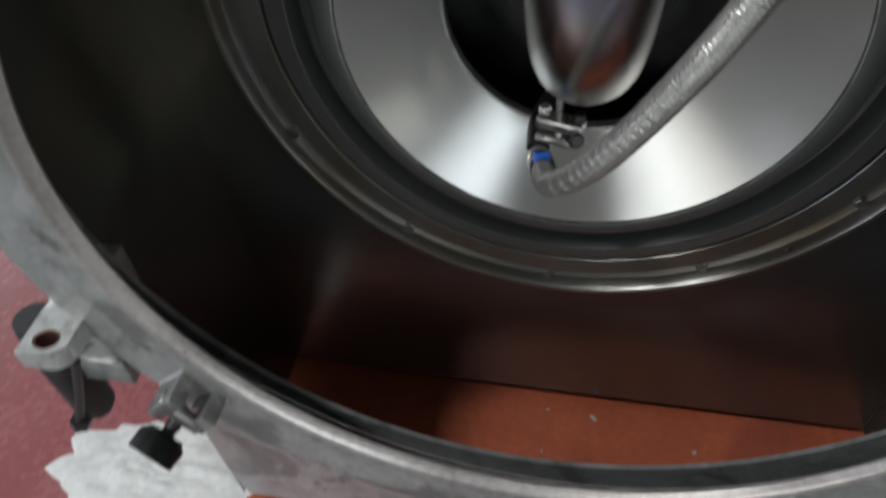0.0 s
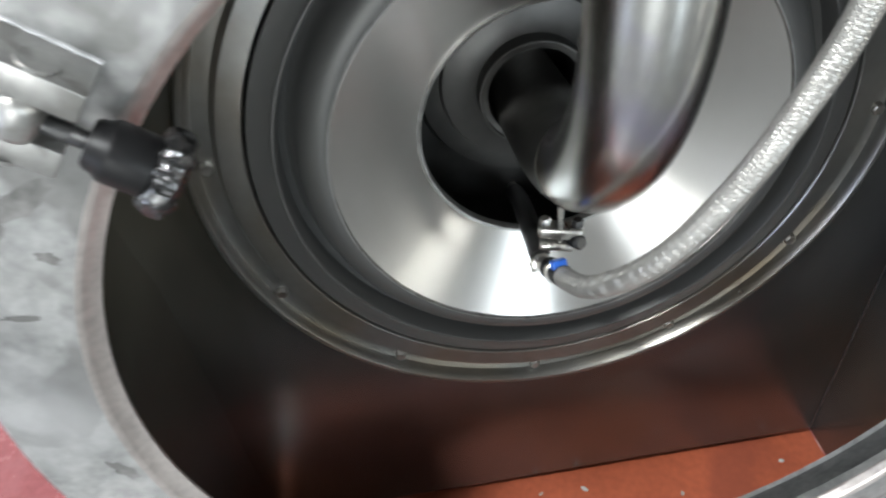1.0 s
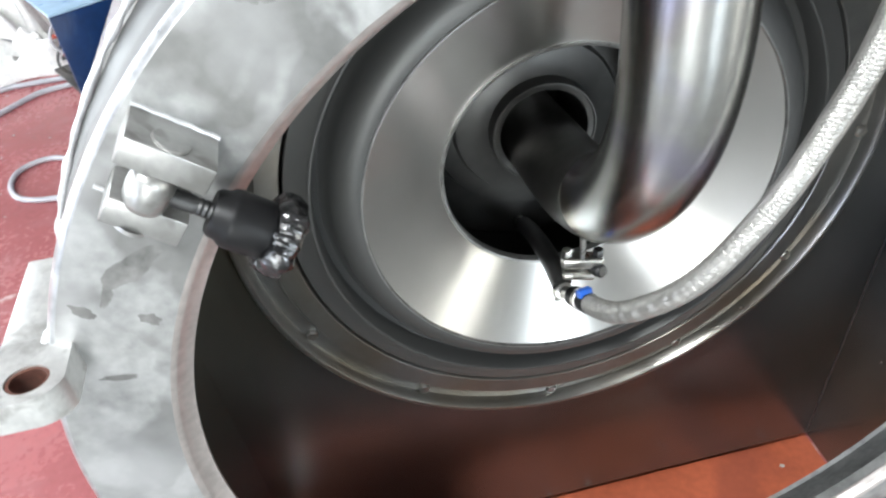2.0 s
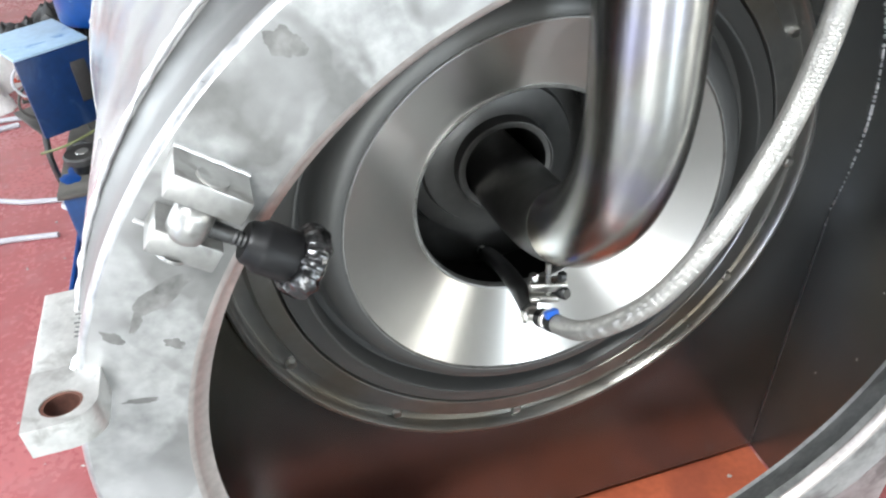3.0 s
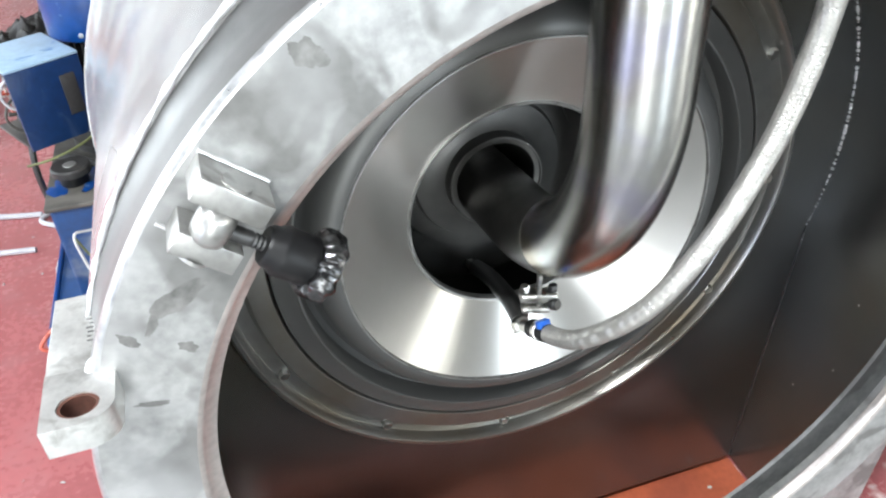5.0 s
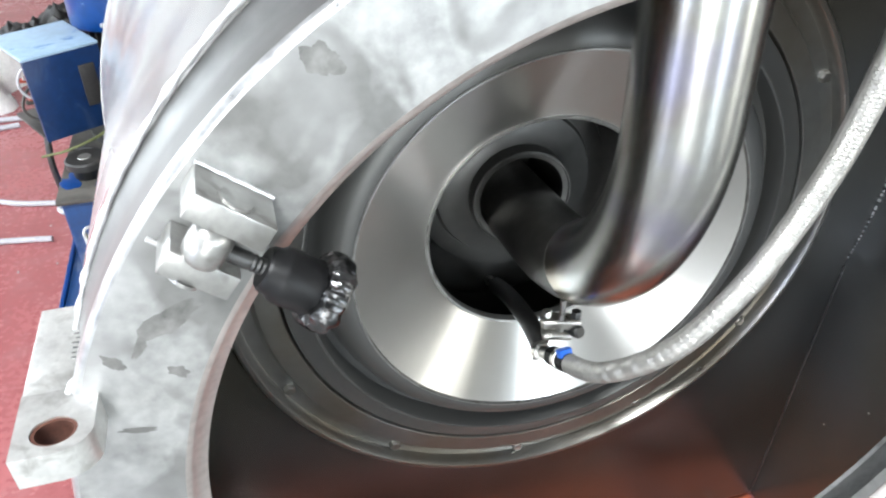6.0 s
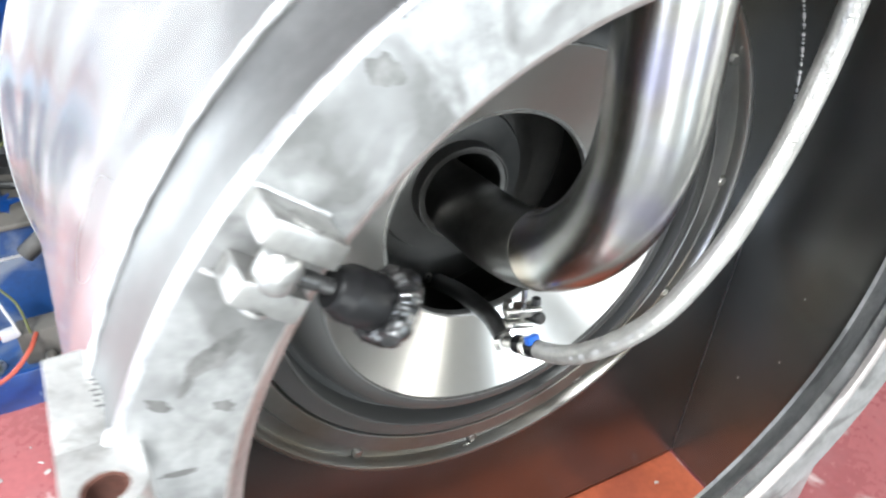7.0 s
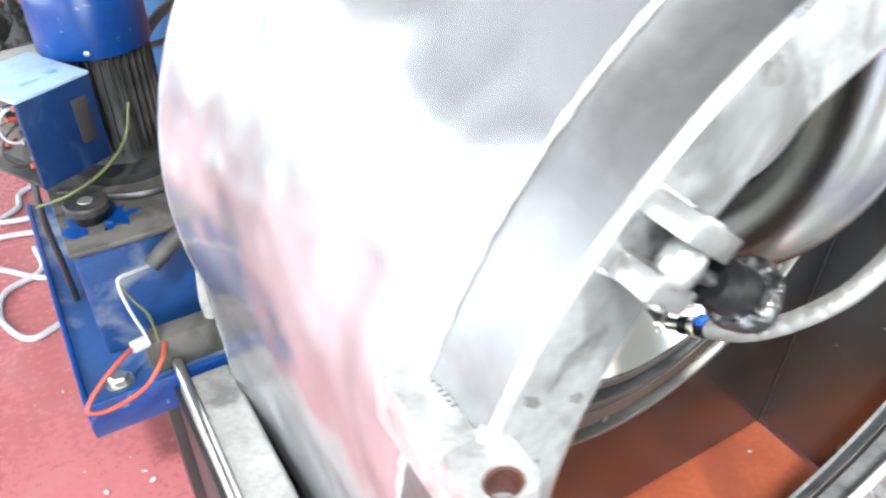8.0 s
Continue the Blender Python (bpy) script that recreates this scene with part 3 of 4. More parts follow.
swing_bolt(f @ Matrix.Translation((-0.635, 0.004, 0.036)) @ Vector((-0.38, 0.08, 0.92)).to_track_quat("X", "Z").to_matrix().to_4x4() @ Matrix.Diagonal((0.66, 1.45, 1.45, 1)), "steel swing bolt with black knob folded outwards", False)


def hinge(z_top):
    """A lug with an upright pin hole in front of the ring, on a bar that runs back along the shell."""
    h = 0.034
    bm = bmesh.new()
    n = 40
    ox, oy = -0.659, -0.457
    outline = []
    for i in range(n):
        a = 2 * math.pi * i / n
        x, y = math.cos(a), math.sin(a)
        k = 1 / max(abs(x), abs(y)) if (y > -0.1 or x < 0) else 1.0
        outline.append((ox + 0.033 * x * k, oy + (0.05 if y > 0 else 0.026) * y * k))
    hole = [(ox + 0.0195 * math.cos(2 * math.pi * i / n), oy + 0.0165 * math.sin(2 * math.pi * i / n)) for i in range(n)]
    to, th = [bm.verts.new((*q, z_top)) for q in outline], [bm.verts.new((*q, z_top)) for q in hole]
    bo, bh = [bm.verts.new((*q, z_top - h)) for q in outline], [bm.verts.new((*q, z_top - h)) for q in hole]
    for i in range(n):
        j = (i + 1) % n
        bm.faces.new((to[i], to[j], th[j], th[i]))
        bm.faces.new((bo[j], bo[i], bh[i], bh[j]))
        bm.faces.new((to[j], to[i], bo[i], bo[j]))
        bm.faces.new((th[i], th[j], bh[j], bh[i]))
    bmesh.ops.recalc_face_normals(bm, faces=bm.faces[:])
    lug = part("hinge_lug", bm, M_LUG, centrifuge, "scuffed steel hinge lug with an upright pin hole", smooth=40)
    part("bush", spin([(0.0188, 0.0), (0.0155, 0.0), (0.0155, h - 0.002), (0.0188, h - 0.002)], pose(ox, oy, z_top - h) @ Matrix.Diagonal((1.03, 0.87, 1, 1)), 32), M_RUST, lug, "rusty pin hole bush")
    part("hinge_bar", box(0.053, 0.125, 0.075, Matrix.Translation((-0.6655, -0.345, z_top - 0.0375)), 0.002), M_LUG, lug)
    part("weld", tube(smooth_path([(-0.652, -0.413, z_top - 0.002), (-0.645, -0.408, z_top + 0.004), (-0.636, -0.410, z_top + 0.003), (-0.628, -0.413, z_top - 0.004)], 5), lambda u: 0.008 - 0.004 * abs(2 * u - 1), 10), M_WELD, lug)


hinge(1.235)
hinge(0.774)
# a stamped line, too worn to read, on the upper hinge bar
for k in range(9):
    part("stamped_mark", box(0.007 - 0.003 * (k % 3 == 1), 0.0022, 0.0006, pose(-0.651 - 0.0016 * (k % 2), -0.366 + 0.0072 * k, 1.2352, 0, 0, -4), 0), M_NECK, centrifuge)

# ---- feed pipe ----
feed_pipe = empty("feed_pipe", 0, 0.2, AZ, "bent stainless feed pipe with heat-tinted weld, out of the drum's hub", "pipe")
PIPE_R = 0.0671
BEND_R = 0.369
start = Vector((0.0014, 0.30, 0.9468))
inlet_dir = Vector((0.0147, -1.0, 0.122)).normalized()
riser_dir = Vector((0.0124, 0.0415, 1.0)).normalized()
joint = start + inlet_dir * 0.265
side = (riser_dir - inlet_dir * riser_dir.dot(inlet_dir)).normalized()
swing = inlet_dir.angle(riser_dir)
bend = [joint + BEND_R * (math.sin(swing * i / 28) * inlet_dir + (1 - math.cos(swing * i / 28)) * side) for i in range(29)]
MITRE = 8          # the dull inlet runs into the bend up to here
upper = [bend[-1] + riser_dir * s for s in (0.1, 0.3, 0.6, 1.0, 1.9, 3.4)]
part("inlet_tube", tube([start, start.lerp(joint, 0.5)] + bend[:MITRE + 1], PIPE_R, 48), M_PIPE_SHADED, feed_pipe, "dull end of the pipe, darkened for shade")
part("elbow", tube(bend[MITRE:] + upper, PIPE_R + 0.0004, 64), M_PIPE, feed_pipe, "polished bend and riser with brown heat tint and violet patches")
part("weld_ring", spin([(0.0668, -0.004), (0.0682, -0.002), (0.0684, 0.001), (0.0668, 0.004)], facing(*bend[MITRE], bend[MITRE + 1] - bend[MITRE]), 48), M_PIPE_SHADED, feed_pipe)

# ---- hose and its fittings ----
hose_path = smooth_path([(-0.043, -0.136, 0.867), (-0.021, -0.253, 0.934), (0.029, -0.338, 1.043), (0.09, -0.366, 1.155), (0.14, -0.367, 1.25), (0.178, -0.364, 1.345), (0.192, -0.37, 1.476), (0.2, -0.38, 1.75), (0.2, -0.3, 2.3)], 20)
HOSE_R = 0.0155
hose = empty("braided_hose", -0.04, -0.14, 0.87, "flexible hose in pale braided steel, hanging past the pipe", "hose")
cut = 9
part("sleeve", tube(hose_path[:cut], 0.0165, 20), M_BLACK, hose, "black rubber end of the hose")
part("liner", tube(hose_path[cut - 1:], HOSE_R - 0.0010, 20), M_RINGDARK, hose)


def braid(path, radius, strands, turns_per_m, direction):
    """Flat strands wound about the path one way."""
    bm = bmesh.new()
    p = [Vector(q) for q in path]
    dense = []
    for a, b in zip(p, p[1:]):
        dense += [a.lerp(b, s / 3) for s in range(3)]
    dense.append(p[-1])
    length, side, frames = 0.0, None, []
    for i, q in enumerate(dense):
        t = (dense[min(i + 1, len(dense) - 1)] - dense[max(i - 1, 0)]).normalized()
        side = t.orthogonal().normalized() if side is None else (side - t * side.dot(t)).normalized()
        if i:
            length += (q - dense[i - 1]).length
        frames.append((q, side.copy(), t.cross(side), length))
    for s in range(strands):
        prev = None
        for q, u, v, ell in frames:
            ang = 2 * math.pi * (s / strands + direction * turns_per_m * ell)
            lift = radius + 0.0005 * math.sin(2 * math.pi * turns_per_m * ell * strands + (0 if direction > 0 else math.pi))
            half = 0.41 * 2 * math.pi / strands
            row = [bm.verts.new(q + lift * (math.cos(ang + h) * u + math.sin(ang + h) * v)) for h in (-half, half)]
            if prev:
                bm.faces.new((prev[0], prev[1], row[1], row[0]))
            prev = row
    return bm


near = [q for q in hose_path[cut - 1:] if q.z < 1.8]
tagged(part("braid", join(braid(near, HOSE_R, 14, 13, 1), braid(near, HOSE_R, 14, 13, -1)), M_BRAID, hose, "woven steel wire braid"), kind="stuff")
end_dir = (Vector(hose_path[0]) - Vector(hose_path[3])).normalized()
p0 = Vector(hose_path[0])
part("hose_clip", spin([(0.017, -0.006), (0.0185, -0.005), (0.0185, 0.005), (0.017, 0.006)], facing(*Vector(hose_path[4]), end_dir), 32), M_BOLT, hose, "steel band clip")
part("clip_screw", box(0.022, 0.018, 0.016, facing(hose_path[4].x + 0.000, hose_path[4].y - 0.010, hose_path[4].z + 0.021, end_dir), 0.002), M_BLUEPLASTIC, hose, "bright blue clip screw housing")

spray = empty("nozzle_bracket", -0.03, -0.10, 0.89, "small steel clamp and hose nozzle under the pipe elbow", "pipe clamp")
part("hose_tail", spin([(0, 0), (0.011, 0), (0.011, 0.03), (0.016, 0.032), (0.016, 0.048), (0.012, 0.05), (0.0, 0.05)], facing(*p0, end_dir), 24), M_BOLT, spray)
part("clamp_plate", box(0.066, 0.026, 0.020, pose(-0.020, -0.106, 0.911, 0, 4, -14), 0.005, 3), M_BOLT, spray, "bright clamp bar")
part("clamp_plate", box(0.050, 0.024, 0.012, pose(-0.028, -0.112, 0.891, 0, 4, -14), 0.004, 3), M_BOLT, spray)
part("clamp_bolt", hexhead(0.009, 0.012, pose(-0.042, -0.098, 0.920)), M_BOLT, spray)
part("clamp_bolt", hexhead(0.009, 0.012, pose(0.004, -0.112, 0.920)), M_DARKSTEEL, spray)
part("stud", tube([(-0.022, -0.113, 0.89), (-0.022, -0.113, 0.962)], 0.005, 10), M_BOLT, spray)
part("knuckle", spin([(0, -0.014), (0.009, -0.014), (0.011, -0.008), (0.011, 0.01), (0.008, 0.014), (0, 0.014)], pose(0.000, -0.122, 0.899, 70, 0, 20), 20), M_DARKSTEEL, spray)
part("spray_lance", tube(smooth_path([(-0.05, -0.10, 0.862), (-0.052, -0.06, 0.872), (-0.046, 0.02, 0.85), (-0.038, 0.10, 0.815), (-0.033, 0.17, 0.78)], 6), 0.0165, 16), M_DARKSTEEL, spray, "dark bent lance reaching into the drum")
part("nozzle", spin([(0, 0), (0.008, 0), (0.01, 0.01), (0.01, 0.022), (0, 0.024)], facing(-0.052, -0.098, 0.855, (-0.2, -0.5, -0.8)), 16), M_BOLT, spray)

# ---- hydraulic power unit ----
unit = empty("hydraulic_power_unit", -0.72, 0.98, 0.38, "blue hydraulic power unit with dusty tank and upright electric motor", "power unit")
part("tray", box(0.60, 0.92, 0.035, Matrix.Translation((-0.692, 1.03, 0.497)), 0.006), M_TANK, unit, "blue steel drip tray, dirty")
for x0, y0, sx, sy in ((-0.988, 1.03, 0.012, 0.92), (-0.692, 0.572, 0.60, 0.012)):
    part("tray_rim", box(sx, sy, 0.10, Matrix.Translation((x0, y0, 0.473)), 0.003), M_BLUE, unit)
tank = part("tank", box(0.50, 0.74, 0.29, Matrix.Translation((-0.665, 1.085, 0.655)), 0.012, 3), M_TANK, unit, "blue oil tank, paint chipped")
part("tank_lid", box(0.515, 0.76, 0.014, Matrix.Translation((-0.664, 1.085, 0.806)), 0.004), M_LID, tank, "dusty grey-brown tank lid")
cap = part("filler_cap", spin([(0, 0.050), (0.043, 0.050), (0.047, 0.046), (0.047, 0.031), (0.036, 0.027), (0.0, 0.025)], pose(-0.855, 0.822, 0.8105), 36), M_DUST, unit, "round dusty filler cap on a dark neck")
part("cap_neck", spin([(0, 0.026), (0.034, 0.026), (0.034, 0), (0, 0)], pose(-0.855, 0.822, 0.8128), 28), M_BLACK, cap)
for sx, sy, sr in ((-0.805, 0.81, 0.045), (-0.893, 0.80, 0.035)):
    bm = spin([(0, 0.0012), (sr * 0.8, 0.0012), (sr, 0.0)], pose(sx, sy, 0.8131) @ Matrix.Diagonal((0.7, 1.2, 1, 1)), 31)
    for v in bm.verts:
        k = 1 + 0.9 * noise.noise(Vector((v.co.x * 60, v.co.y * 60, 2)))
        v.co.x, v.co.y = sx + (v.co.x - sx) * k, sy + (v.co.y - sy) * k
    part("paint_smear", bm, M_BLUE, tank, "smear of fresh blue paint")
part("cap_badge", spin([(0, 0.002), (0.015, 0.002), (0.016, 0)], pose(-0.855, 0.822, 0.8602), 20), M_BRIGHT, cap)
motor = part("motor", spin([(0, 0.0), (0.15, 0.0), (0.15, 0.02), (0.105, 0.03), (0.10, 0.05), (0.10, 0.30), (0.0, 0.30)], pose(-0.722, 1.075, 0.813), 48), M_DUST, unit, "dusty finned electric motor")
for k in range(36):
    a = 2 * math.pi * k / 36
    part("fin", box(0.02, 0.0045, 0.235, Matrix.Translation((-0.722, 1.075, 0.985)) @ pose(0, 0, 0, 0, 0, math.degrees(a)) @ Matrix.Translation((0.107, 0, 0)), 0), M_DUST, motor, smooth=None)
part("fan_cover", spin([(0.122, 0.0), (0.124, 0.003), (0.122, 0.12), (0.115, 0.145), (0.10, 0.158), (0.05, 0.165), (0, 0.166), (0, 0.15), (0.118, 0.12), (0.118, 0)], pose(-0.722, 1.075, 1.108), 48), M_BLUE, motor, "rounded blue fan cover with chipped paint")
part("cover_screw", spin([(0, 0.004), (0.006, 0.003), (0.007, 0)], facing(-0.756, 0.957, 1.125, (-0.28, -1, 0)), 12), M_BOLT, motor)
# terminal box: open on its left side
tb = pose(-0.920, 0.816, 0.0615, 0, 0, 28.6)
tbox = part("terminal_box", box(0.173, 0.010, 0.195, tb @ Matrix.Translation((0.0865, 0.005, 0.945)), 0.003), M_BLUE_SHADED, motor, "open blue terminal box with loose wires, shade in its colour")
part("box_top", box(0.175, 0.20, 0.008, tb @ Matrix.Translation((0.0865, 0.099, 1.0465)), 0.003), M_BLUE_TOPLIT, tbox, "dusty top of the box, reflected light in its pale colour")
part("box_base", box(0.173, 0.19, 0.008, tb @ Matrix.Translation((0.0865, 0.105, 0.854)), 0.003), M_DUST, tbox)
part("box_back", box(0.008, 0.19, 0.185, tb @ Matrix.Translation((0.05, 0.105, 0.950)), 0.002), M_LID, tbox)
part("name_plate", box(0.036, 0.003, 0.10, tb @ Matrix.Translation((0.132, -0.001, 0.955)), 0.001), M_DUST, tbox, "small dusty maker's plate")
rng = random.Random(8)
for k in range(14):
    z = 0.875 + 0.011 * k
    q = tb @ Vector((0.046, 0.03 + 0.14 * rng.random(), z))
    part("terminal", spin([(0, 0.024), (0.0055, 0.024), (0.0075, 0.0), (0, 0)], facing(*q, (-1, -0.55, 0.15)), 10), (M_ORANGE, M_DUST, M_BRIGHT)[k % 3], tbox)
part("tray_bolt", hexhead(0.022, 0.018, pose(-0.911, 0.617, 0.517)), M_BOLT, unit, "bright hex bolt and washer")
part("washer", spin([(0, 0.004), (0.03, 0.004), (0.031, 0), (0, 0)], pose(-0.911, 0.617, 0.5145), 24), M_BOLT, unit)
part("hose_stub", tube(smooth_path([(-0.60, 0.66, 0.85), (-0.69, 0.67, 0.815), (-0.775, 0.664, 0.758)], 6), 0.02, 16), M_DUST, unit, "dusty corrugated cable conduit")
part("return_pipe", tube(smooth_path([(-0.655, 0.65, 0.83), (-0.675, 0.64, 0.73), (-0.685, 0.63, 0.65), (-0.68, 0.625, 0.58)], 6), 0.018, 16), M_PLINTH, unit)
valve_block = part("valve_block", box(0.20, 0.06, 0.09, Matrix.Translation((-0.74, 0.625, 0.559)), 0.008), M_LID, unit, "greasy dusty valve block")
part("connector", box(0.036, 0.022, 0.022, pose(-0.85, 0.60, 0.612, 0, 0, 12), 0.004), M_GREYCABLE, valve_block)
for sx, sy in ((-0.80, 0.66), (-0.80, 1.38), (-0.48, 0.66), (-0.48, 1.38)):
    part("leg", box(0.07, 0.07, 0.481, Matrix.Translation((sx, sy, 0.2405)), 0.004), M_DARKSTEEL, unit)


def cable(name, pts, r, mat, label, steps=8):
    ob = part(name, tube(smooth_path(pts, steps), r, 10), mat)
    return tagged(ob, label, "cable")


cable("wire", [(-0.862, 0.597, 0.613), (-0.90, 0.565, 0.615), (-0.955, 0.53, 0.595), (-0.985, 0.505, 0.568), (-0.945, 0.50, 0.556), (-0.87, 0.515, 0.565), (-0.82, 0.55, 0.59), (-0.80, 0.594, 0.60)], 0.005, M_ORANGE, "orange red wire looped over the tray's edge")
cable("wire", [(-0.772, 0.664, 0.758), (-0.82, 0.62, 0.785), (-0.852, 0.595, 0.792), (-0.848, 0.592, 0.72), (-0.835, 0.59, 0.65), (-0.83, 0.592, 0.61)], 0.0032, M_WHITEWIRE, "stripped white wire at the tank's front")
cable("wire", [(-0.852, 0.595, 0.785), (-0.835, 0.60, 0.73), (-0.815, 0.60, 0.68), (-0.81, 0.594, 0.605)], 0.0028, M_GREEN, "thin green wire at the tank's front")
cable("wire", [(-0.70, 0.955, 1.0), (-0.735, 0.90, 0.94), (-0.80, 0.85, 0.905), (-0.88, 0.82, 0.885), (-0.95, 0.84, 0.865)], 0.0032, M_GREEN, "green and yellow earth wire from the motor")
cable("wire", [(-0.90, 0.905, 1.07), (-0.945, 0.90, 1.06), (-0.965, 0.905, 1.02), (-0.945, 0.91, 0.985), (-0.90, 0.925, 0.99)], 0.0035, M_GREYCABLE, "grey wire looping out of the terminal box")
cable("wire", [(-0.90, 0.93, 1.03), (-0.955, 0.925, 1.0), (-0.975, 0.92, 0.955), (-0.945, 0.92, 0.925), (-0.895, 0.94, 0.94)], 0.0035, M_DUST, "dark wire looping out of the terminal box")
cable("lid_hose", [(-0.90, 0.96, 0.822), (-0.857, 0.935, 0.822), (-0.808, 0.885, 0.822), (-0.746, 0.855, 0.822), (-0.693, 0.853, 0.822), (-0.642, 0.872, 0.822), (-0.56, 0.95, 0.822)], 0.009, M_DARKSTEEL, "dark dusty hose lying across the tank lid")
cable("mains_cable", [(-0.935, 0.90, 0.915), (-0.945, 0.88, 0.82), (-0.942, 0.90, 0.68), (-0.94, 0.95, 0.525)], 0.008, M_DARKSTEEL, "dark cable hanging down beside the tank")
cable("floor_cable", [(-0.9, 2.0, 0.012), (-1.017, 1.843, 0.012), (-1.17, 1.98, 0.012), (-1.3, 2.1, 0.012), (-1.17, 2.2, 0.012), (-0.97, 2.17, 0.012), (-0.9, 2.25, 0.02), (-1.08, 2.285, 0.02), (-1.14, 2.33, 0.012), (-1.06, 2.4, 0.012), (-1.03, 2.52, 0.012), (-0.85, 2.6, 0.012)], 0.011, M_GREYCABLE, "pale grey cable lying in loops on the floor")
cable("floor_cable", [(-1.04, 2.06, 0.012), (-1.04, 1.9, 0.012), (-1.167, 1.83, 0.012), (-1.2, 1.7, 0.012), (-1.17, 1.584, 0.012), (-1.118, 1.52, 0.012), (-1.033, 1.55, 0.012), (-0.9, 1.62, 0.012)], 0.011, M_GREYCABLE, "pale grey cable running under the tank")
cable("floor_cable", [(-1.3, 2.15, 0.012), (-1.468, 2.192, 0.012), (-1.613, 2.254, 0.012), (-1.725, 2.204, 0.012), (-1.75, 2.094, 0.012), (-1.701, 1.972, 0.012), (-1.603, 1.917, 0.012), (-1.474, 1.901, 0.012), (-1.3, 1.87, 0.012)], 0.012, M_GREYCABLE, "pale grey cable loop on the red floor")
cable("floor_cable", [(-1.6, 3.1, 0.012), (-1.817, 3.11, 0.012), (-2.011, 3.092, 0.012), (-2.141, 2.974, 0.012), (-2.126, 2.873, 0.012), (-1.992, 2.792, 0.012), (-1.899, 2.873, 0.012), (-1.793, 2.974, 0.012), (-1.6, 3.02, 0.012)], 0.014, M_GREYCABLE, "grey rubber hose loop beside the white sheet")

# ---- plinth and rod beside the shell ----
plinth = empty("plinth", -0.74, 0.2, 0, "grimy grey concrete plinth beside the shell, dark steel edge", "plinth")
part("block", box(0.118, 0.74, 0.51, Matrix.Translation((-0.7405, 0.19, 0.255)), 0.012), M_PLINTH, plinth)
part("steel_edge", box(0.012, 0.75, 0.48, Matrix.Translation((-0.806, 0.19, 0.25)), 0.003), M_DARKSTEEL, plinth, "dark steel edge plate")
part("top_skim", box(0.095, 0.72, 0.014, Matrix.Translation((-0.737, 0.18, 0.514)), 0.005), M_PLINTH, plinth)
rod = part("rod", tube([(-0.793, -0.17, 0.524), (-0.787, 0.59, 0.535)], 0.012, 16), M_BOLT)
tagged(rod, "long bright steel rod lying along the plinth", "rod")

# the clevis low on the ring
clevis(-55.0, 0.585, 0.655, centrifuge)

# ---- loose things on the floor ----


def crumpled(name, cx, cy, sx, sy, height, seed, mat, label, category, detail=26, base=0.004):
    """A crumpled heap of sheet: an uneven patch with folds and a ragged outline, hollow underneath."""
    rng = random.Random(seed)
    off = Vector((rng.random() * 50, rng.random() * 50, 0))
    bm = bmesh.new()
    rings = []
    n = 2 * detail
    for i in range(detail):
        u = i / (detail - 1)
        ring = []
        for k in range(n):
            a = 2 * math.pi * k / n
            edge = 1 + 0.35 * noise.noise(Vector((2.2 * math.cos(a), 2.2 * math.sin(a), 0)) + off) + 0.12 * noise.noise(Vector((9 * math.cos(a), 9 * math.sin(a), 3)) + off)
            x, y = u * edge * math.cos(a), u * edge * math.sin(a)
            fold = abs(noise.noise(Vector((3.1 * x, 3.1 * y, 1)) + off)) + 0.5 * abs(noise.noise(Vector((7 * x, 7 * y, 5)) + off))
            z = base + height * max(0.0, 1 - u * u) ** 0.7 * (0.35 + 1.3 * fold) + 0.15 * height * fold * (1 - u)
            ring.append(bm.verts.new((cx + sx * x, cy + sy * y, z)))
        rings.append(ring)
    for p, q in zip(rings, rings[1:]):
        for k in range(n):
            bm.faces.new((p[k], p[(k + 1) % n], q[(k + 1) % n], q[k]))
    skirt = [bm.verts.new((v.co.x, v.co.y, 0.0005)) for v in rings[-1]]
    for k in range(n):
        bm.faces.new((rings[-1][k], rings[-1][(k + 1) % n], skirt[(k + 1) % n], skirt[k]))
    bmesh.ops.remove_doubles(bm, verts=bm.verts[:], dist=1e-5)
    bmesh.ops.recalc_face_normals(bm, faces=bm.faces[:])
    ob = part(name, bm, mat, smooth=50)
    return tagged(ob, label, category)


crumpled("plastic_sheet", -0.86, -0.29, 0.27, 0.13, 0.012, 6, M_WHITE, "ragged white plastic sheet flat on the red floor", "sheet")
crumpled("plastic_wrap", -2.15, 3.55, 0.5, 0.38, 0.38, 11, M_WHITE, "crumpled white plastic wrap lying on the red floor", "plastic wrap")
for x, y, sx, sy, high, seed in ((-1.55, 4.35, 0.42, 0.36, 0.15, 21), (-0.82, 4.45, 0.40, 0.42, 0.17, 23), (-1.2, 4.75, 0.5, 0.4, 0.2, 29)):
    crumpled("dirty_cloth", x, y, sx, sy, high, seed, M_DUST, "dark crumpled dirty cloth heaped on the red floor", "cloth", 40)
crate = part("crate", box(0.46, 0.24, 0.16, pose(-0.93, 3.72, 0.08, 0, 0, 8), 0.01), M_CONCRETE)
tagged(crate, "low dirty pale box on the red floor", "box")
barrel = empty("barrel", -0.45, 2.7, 0, "blue plastic barrel behind the motor", "barrel")
part("barrel_body", spin([(0, 0), (0.24, 0), (0.26, 0.03), (0.28, 0.2), (0.285, 0.25), (0.28, 0.28), (0.285, 0.6), (0.28, 0.8), (0.25, 0.86), (0.24, 0.9), (0, 0.9)], pose(-0.45, 2.7, 0), 48), M_BLUEDRUM, barrel)
part("barrel_band", spin([(0.28, 0.0), (0.292, 0.006), (0.292, 0.024), (0.28, 0.03)], pose(-0.45, 2.7, 0.55), 48), M_DARKSTEEL, barrel)
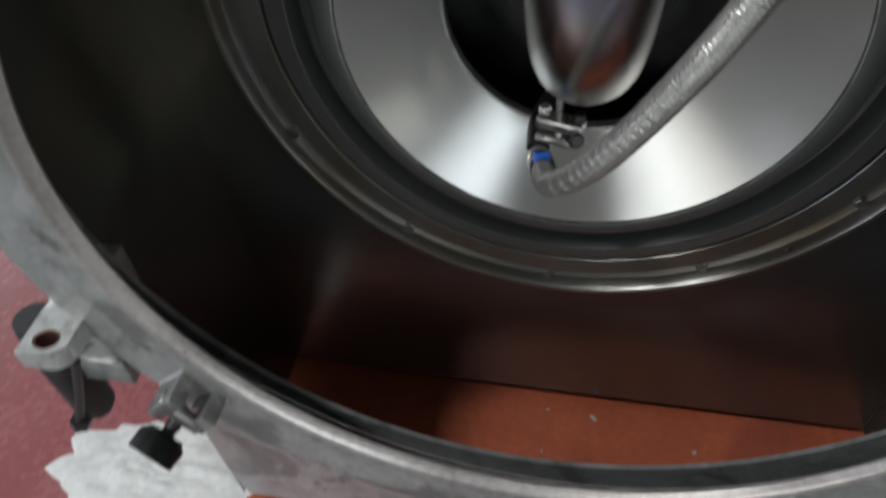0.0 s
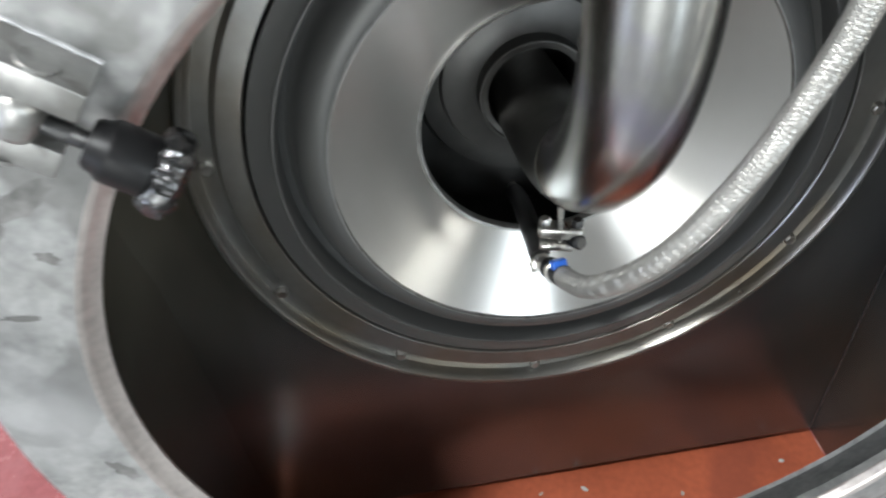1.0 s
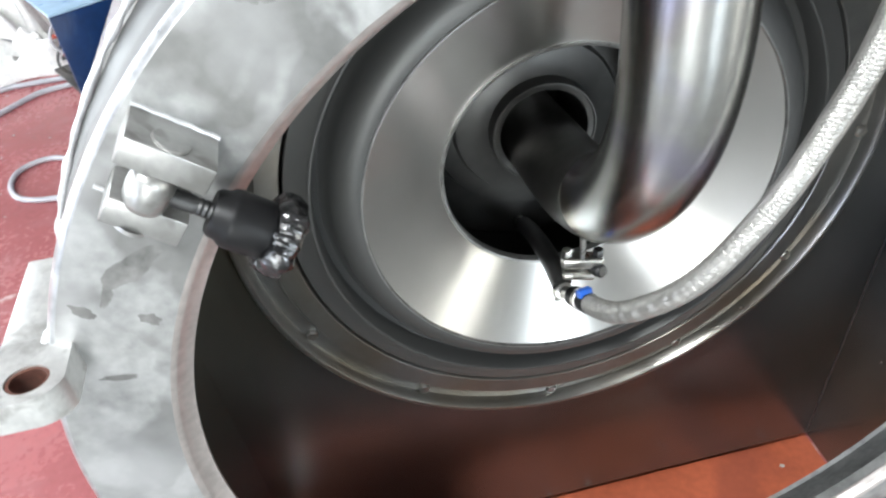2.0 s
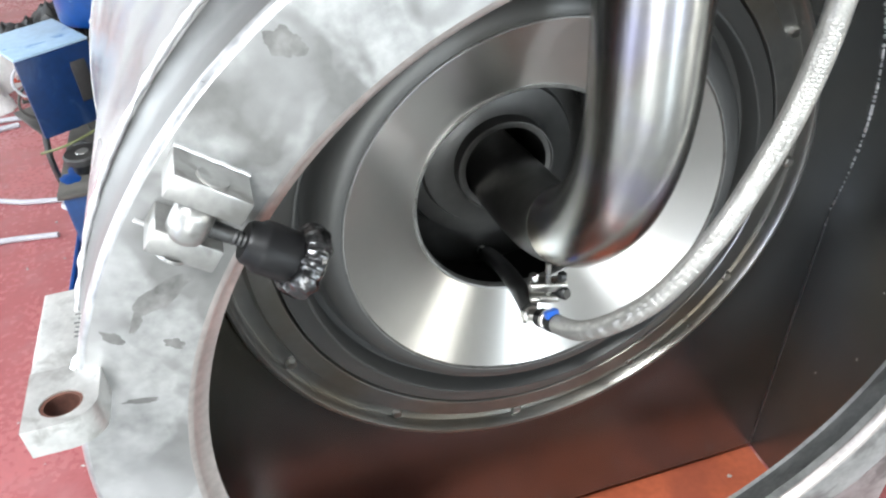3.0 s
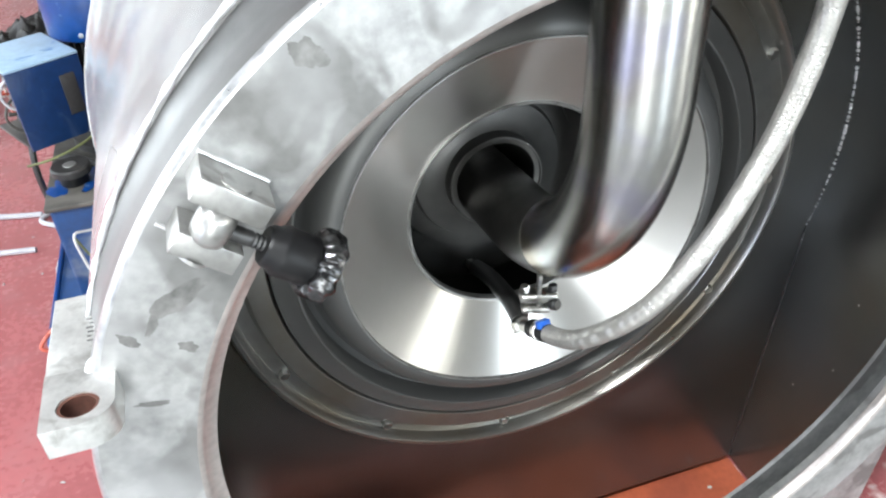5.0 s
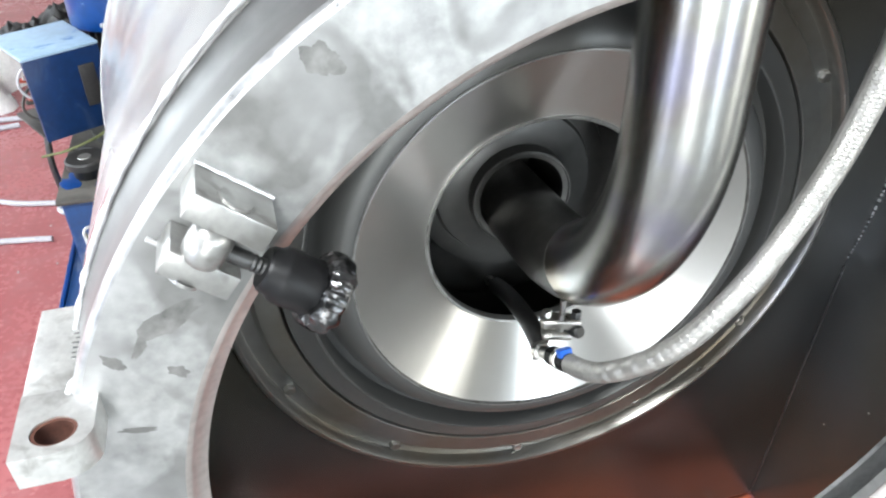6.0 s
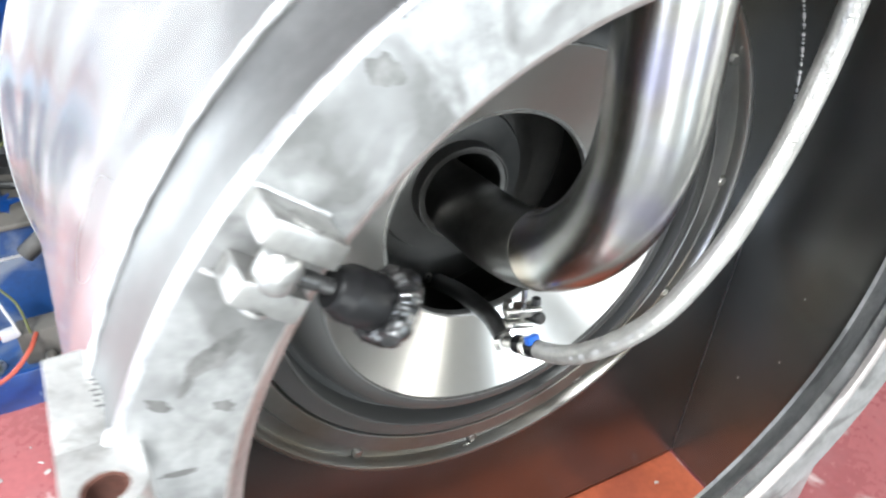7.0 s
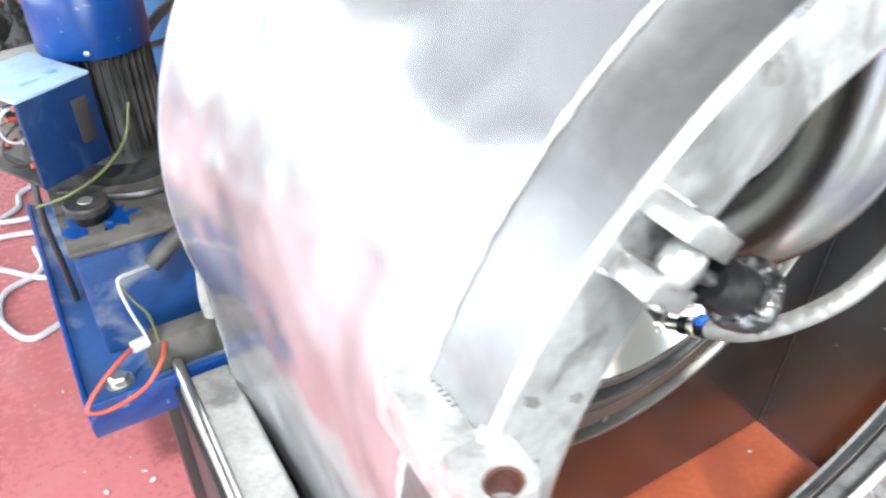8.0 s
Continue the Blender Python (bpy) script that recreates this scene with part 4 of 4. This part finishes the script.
cable("air_hose", [(-0.62, 1.17, 1.05), (-0.5, 1.35, 1.06), (-0.4, 1.5, 1.0), (-0.35, 1.7, 0.6), (-0.4, 1.8, 0.02)], 0.014, M_DARKSTEEL, "dark hose behind the electric motor")

# lower hinge: post and hanging rod
post = part("hinge_post", spin([(0, 0), (0.022, 0), (0.033, 0.02), (0.037, 0.19), (0.030, 0.25), (0, 0.25)], pose(-0.757, -0.385, 0.46), 32), M_DUST, centrifuge, "dark grey round hinge post")
part("post_arm", box(0.14, 0.06, 0.06, Matrix.Translation((-0.71, -0.365, 0.60)), 0.006), M_CAST, post)
part("drop_rod", tube([(-0.66, -0.44, 0.70), (-0.70, -0.44, 0.60), (-0.745, -0.44, 0.50)], 0.007, 12), M_DARKSTEEL, post, "thin steel rod with a nut")
part("rod_nut", hexhead(0.017, 0.02, facing(-0.735, -0.44, 0.52, (-0.4, 0, -1))), M_DARKSTEEL, post)

# ---- debris ----
rng = random.Random(17)
chips = [(-0.931, 0.802), (-0.918, 0.761), (-0.953, 0.871), (-1.076, 1.231), (-1.159, 1.214), (-1.324, 1.99), (-1.488, 3.154), (-1.822, 2.788), (-1.974, 3.03), (-0.019, 0.0), (0.084, -0.006), (-0.023, -0.106), (0.303, -0.059), (0.561, -0.02)]
chips += [(rng.uniform(-1.9, -1.0), rng.uniform(-0.2, 3.2)) for _ in range(34)]
first = None
for x, y in chips:
    if first is None:
        bm = bmesh.new()
        bmesh.ops.create_icosphere(bm, subdivisions=1, radius=0.006)
        for v in bm.verts:
            v.co.z = max(v.co.z * 0.5, -0.002) + 0.002
            v.co.x *= 1.6 + 0.5 * rng.random()
            v.co.y *= 0.8 + 0.4 * rng.random()
        first = tagged(part("paint_chip", bm, M_CHIP, smooth=None), "small pale chip of debris on the red floor", "debris", "debris on the floor")
        chip_ob = first
    else:
        chip_ob = copy_thing(first, Matrix())
    sc = rng.uniform(0.35, 1.1)
    chip_ob.matrix_basis = pose(x, y, 0.0042 if abs(x) < 0.63 and y < 0.02 else 0.0002, 0, 0, rng.uniform(0, 360)) @ Matrix.Diagonal((sc * rng.uniform(0.4, 1.3), sc * rng.uniform(0.5, 1.5), sc, 1))
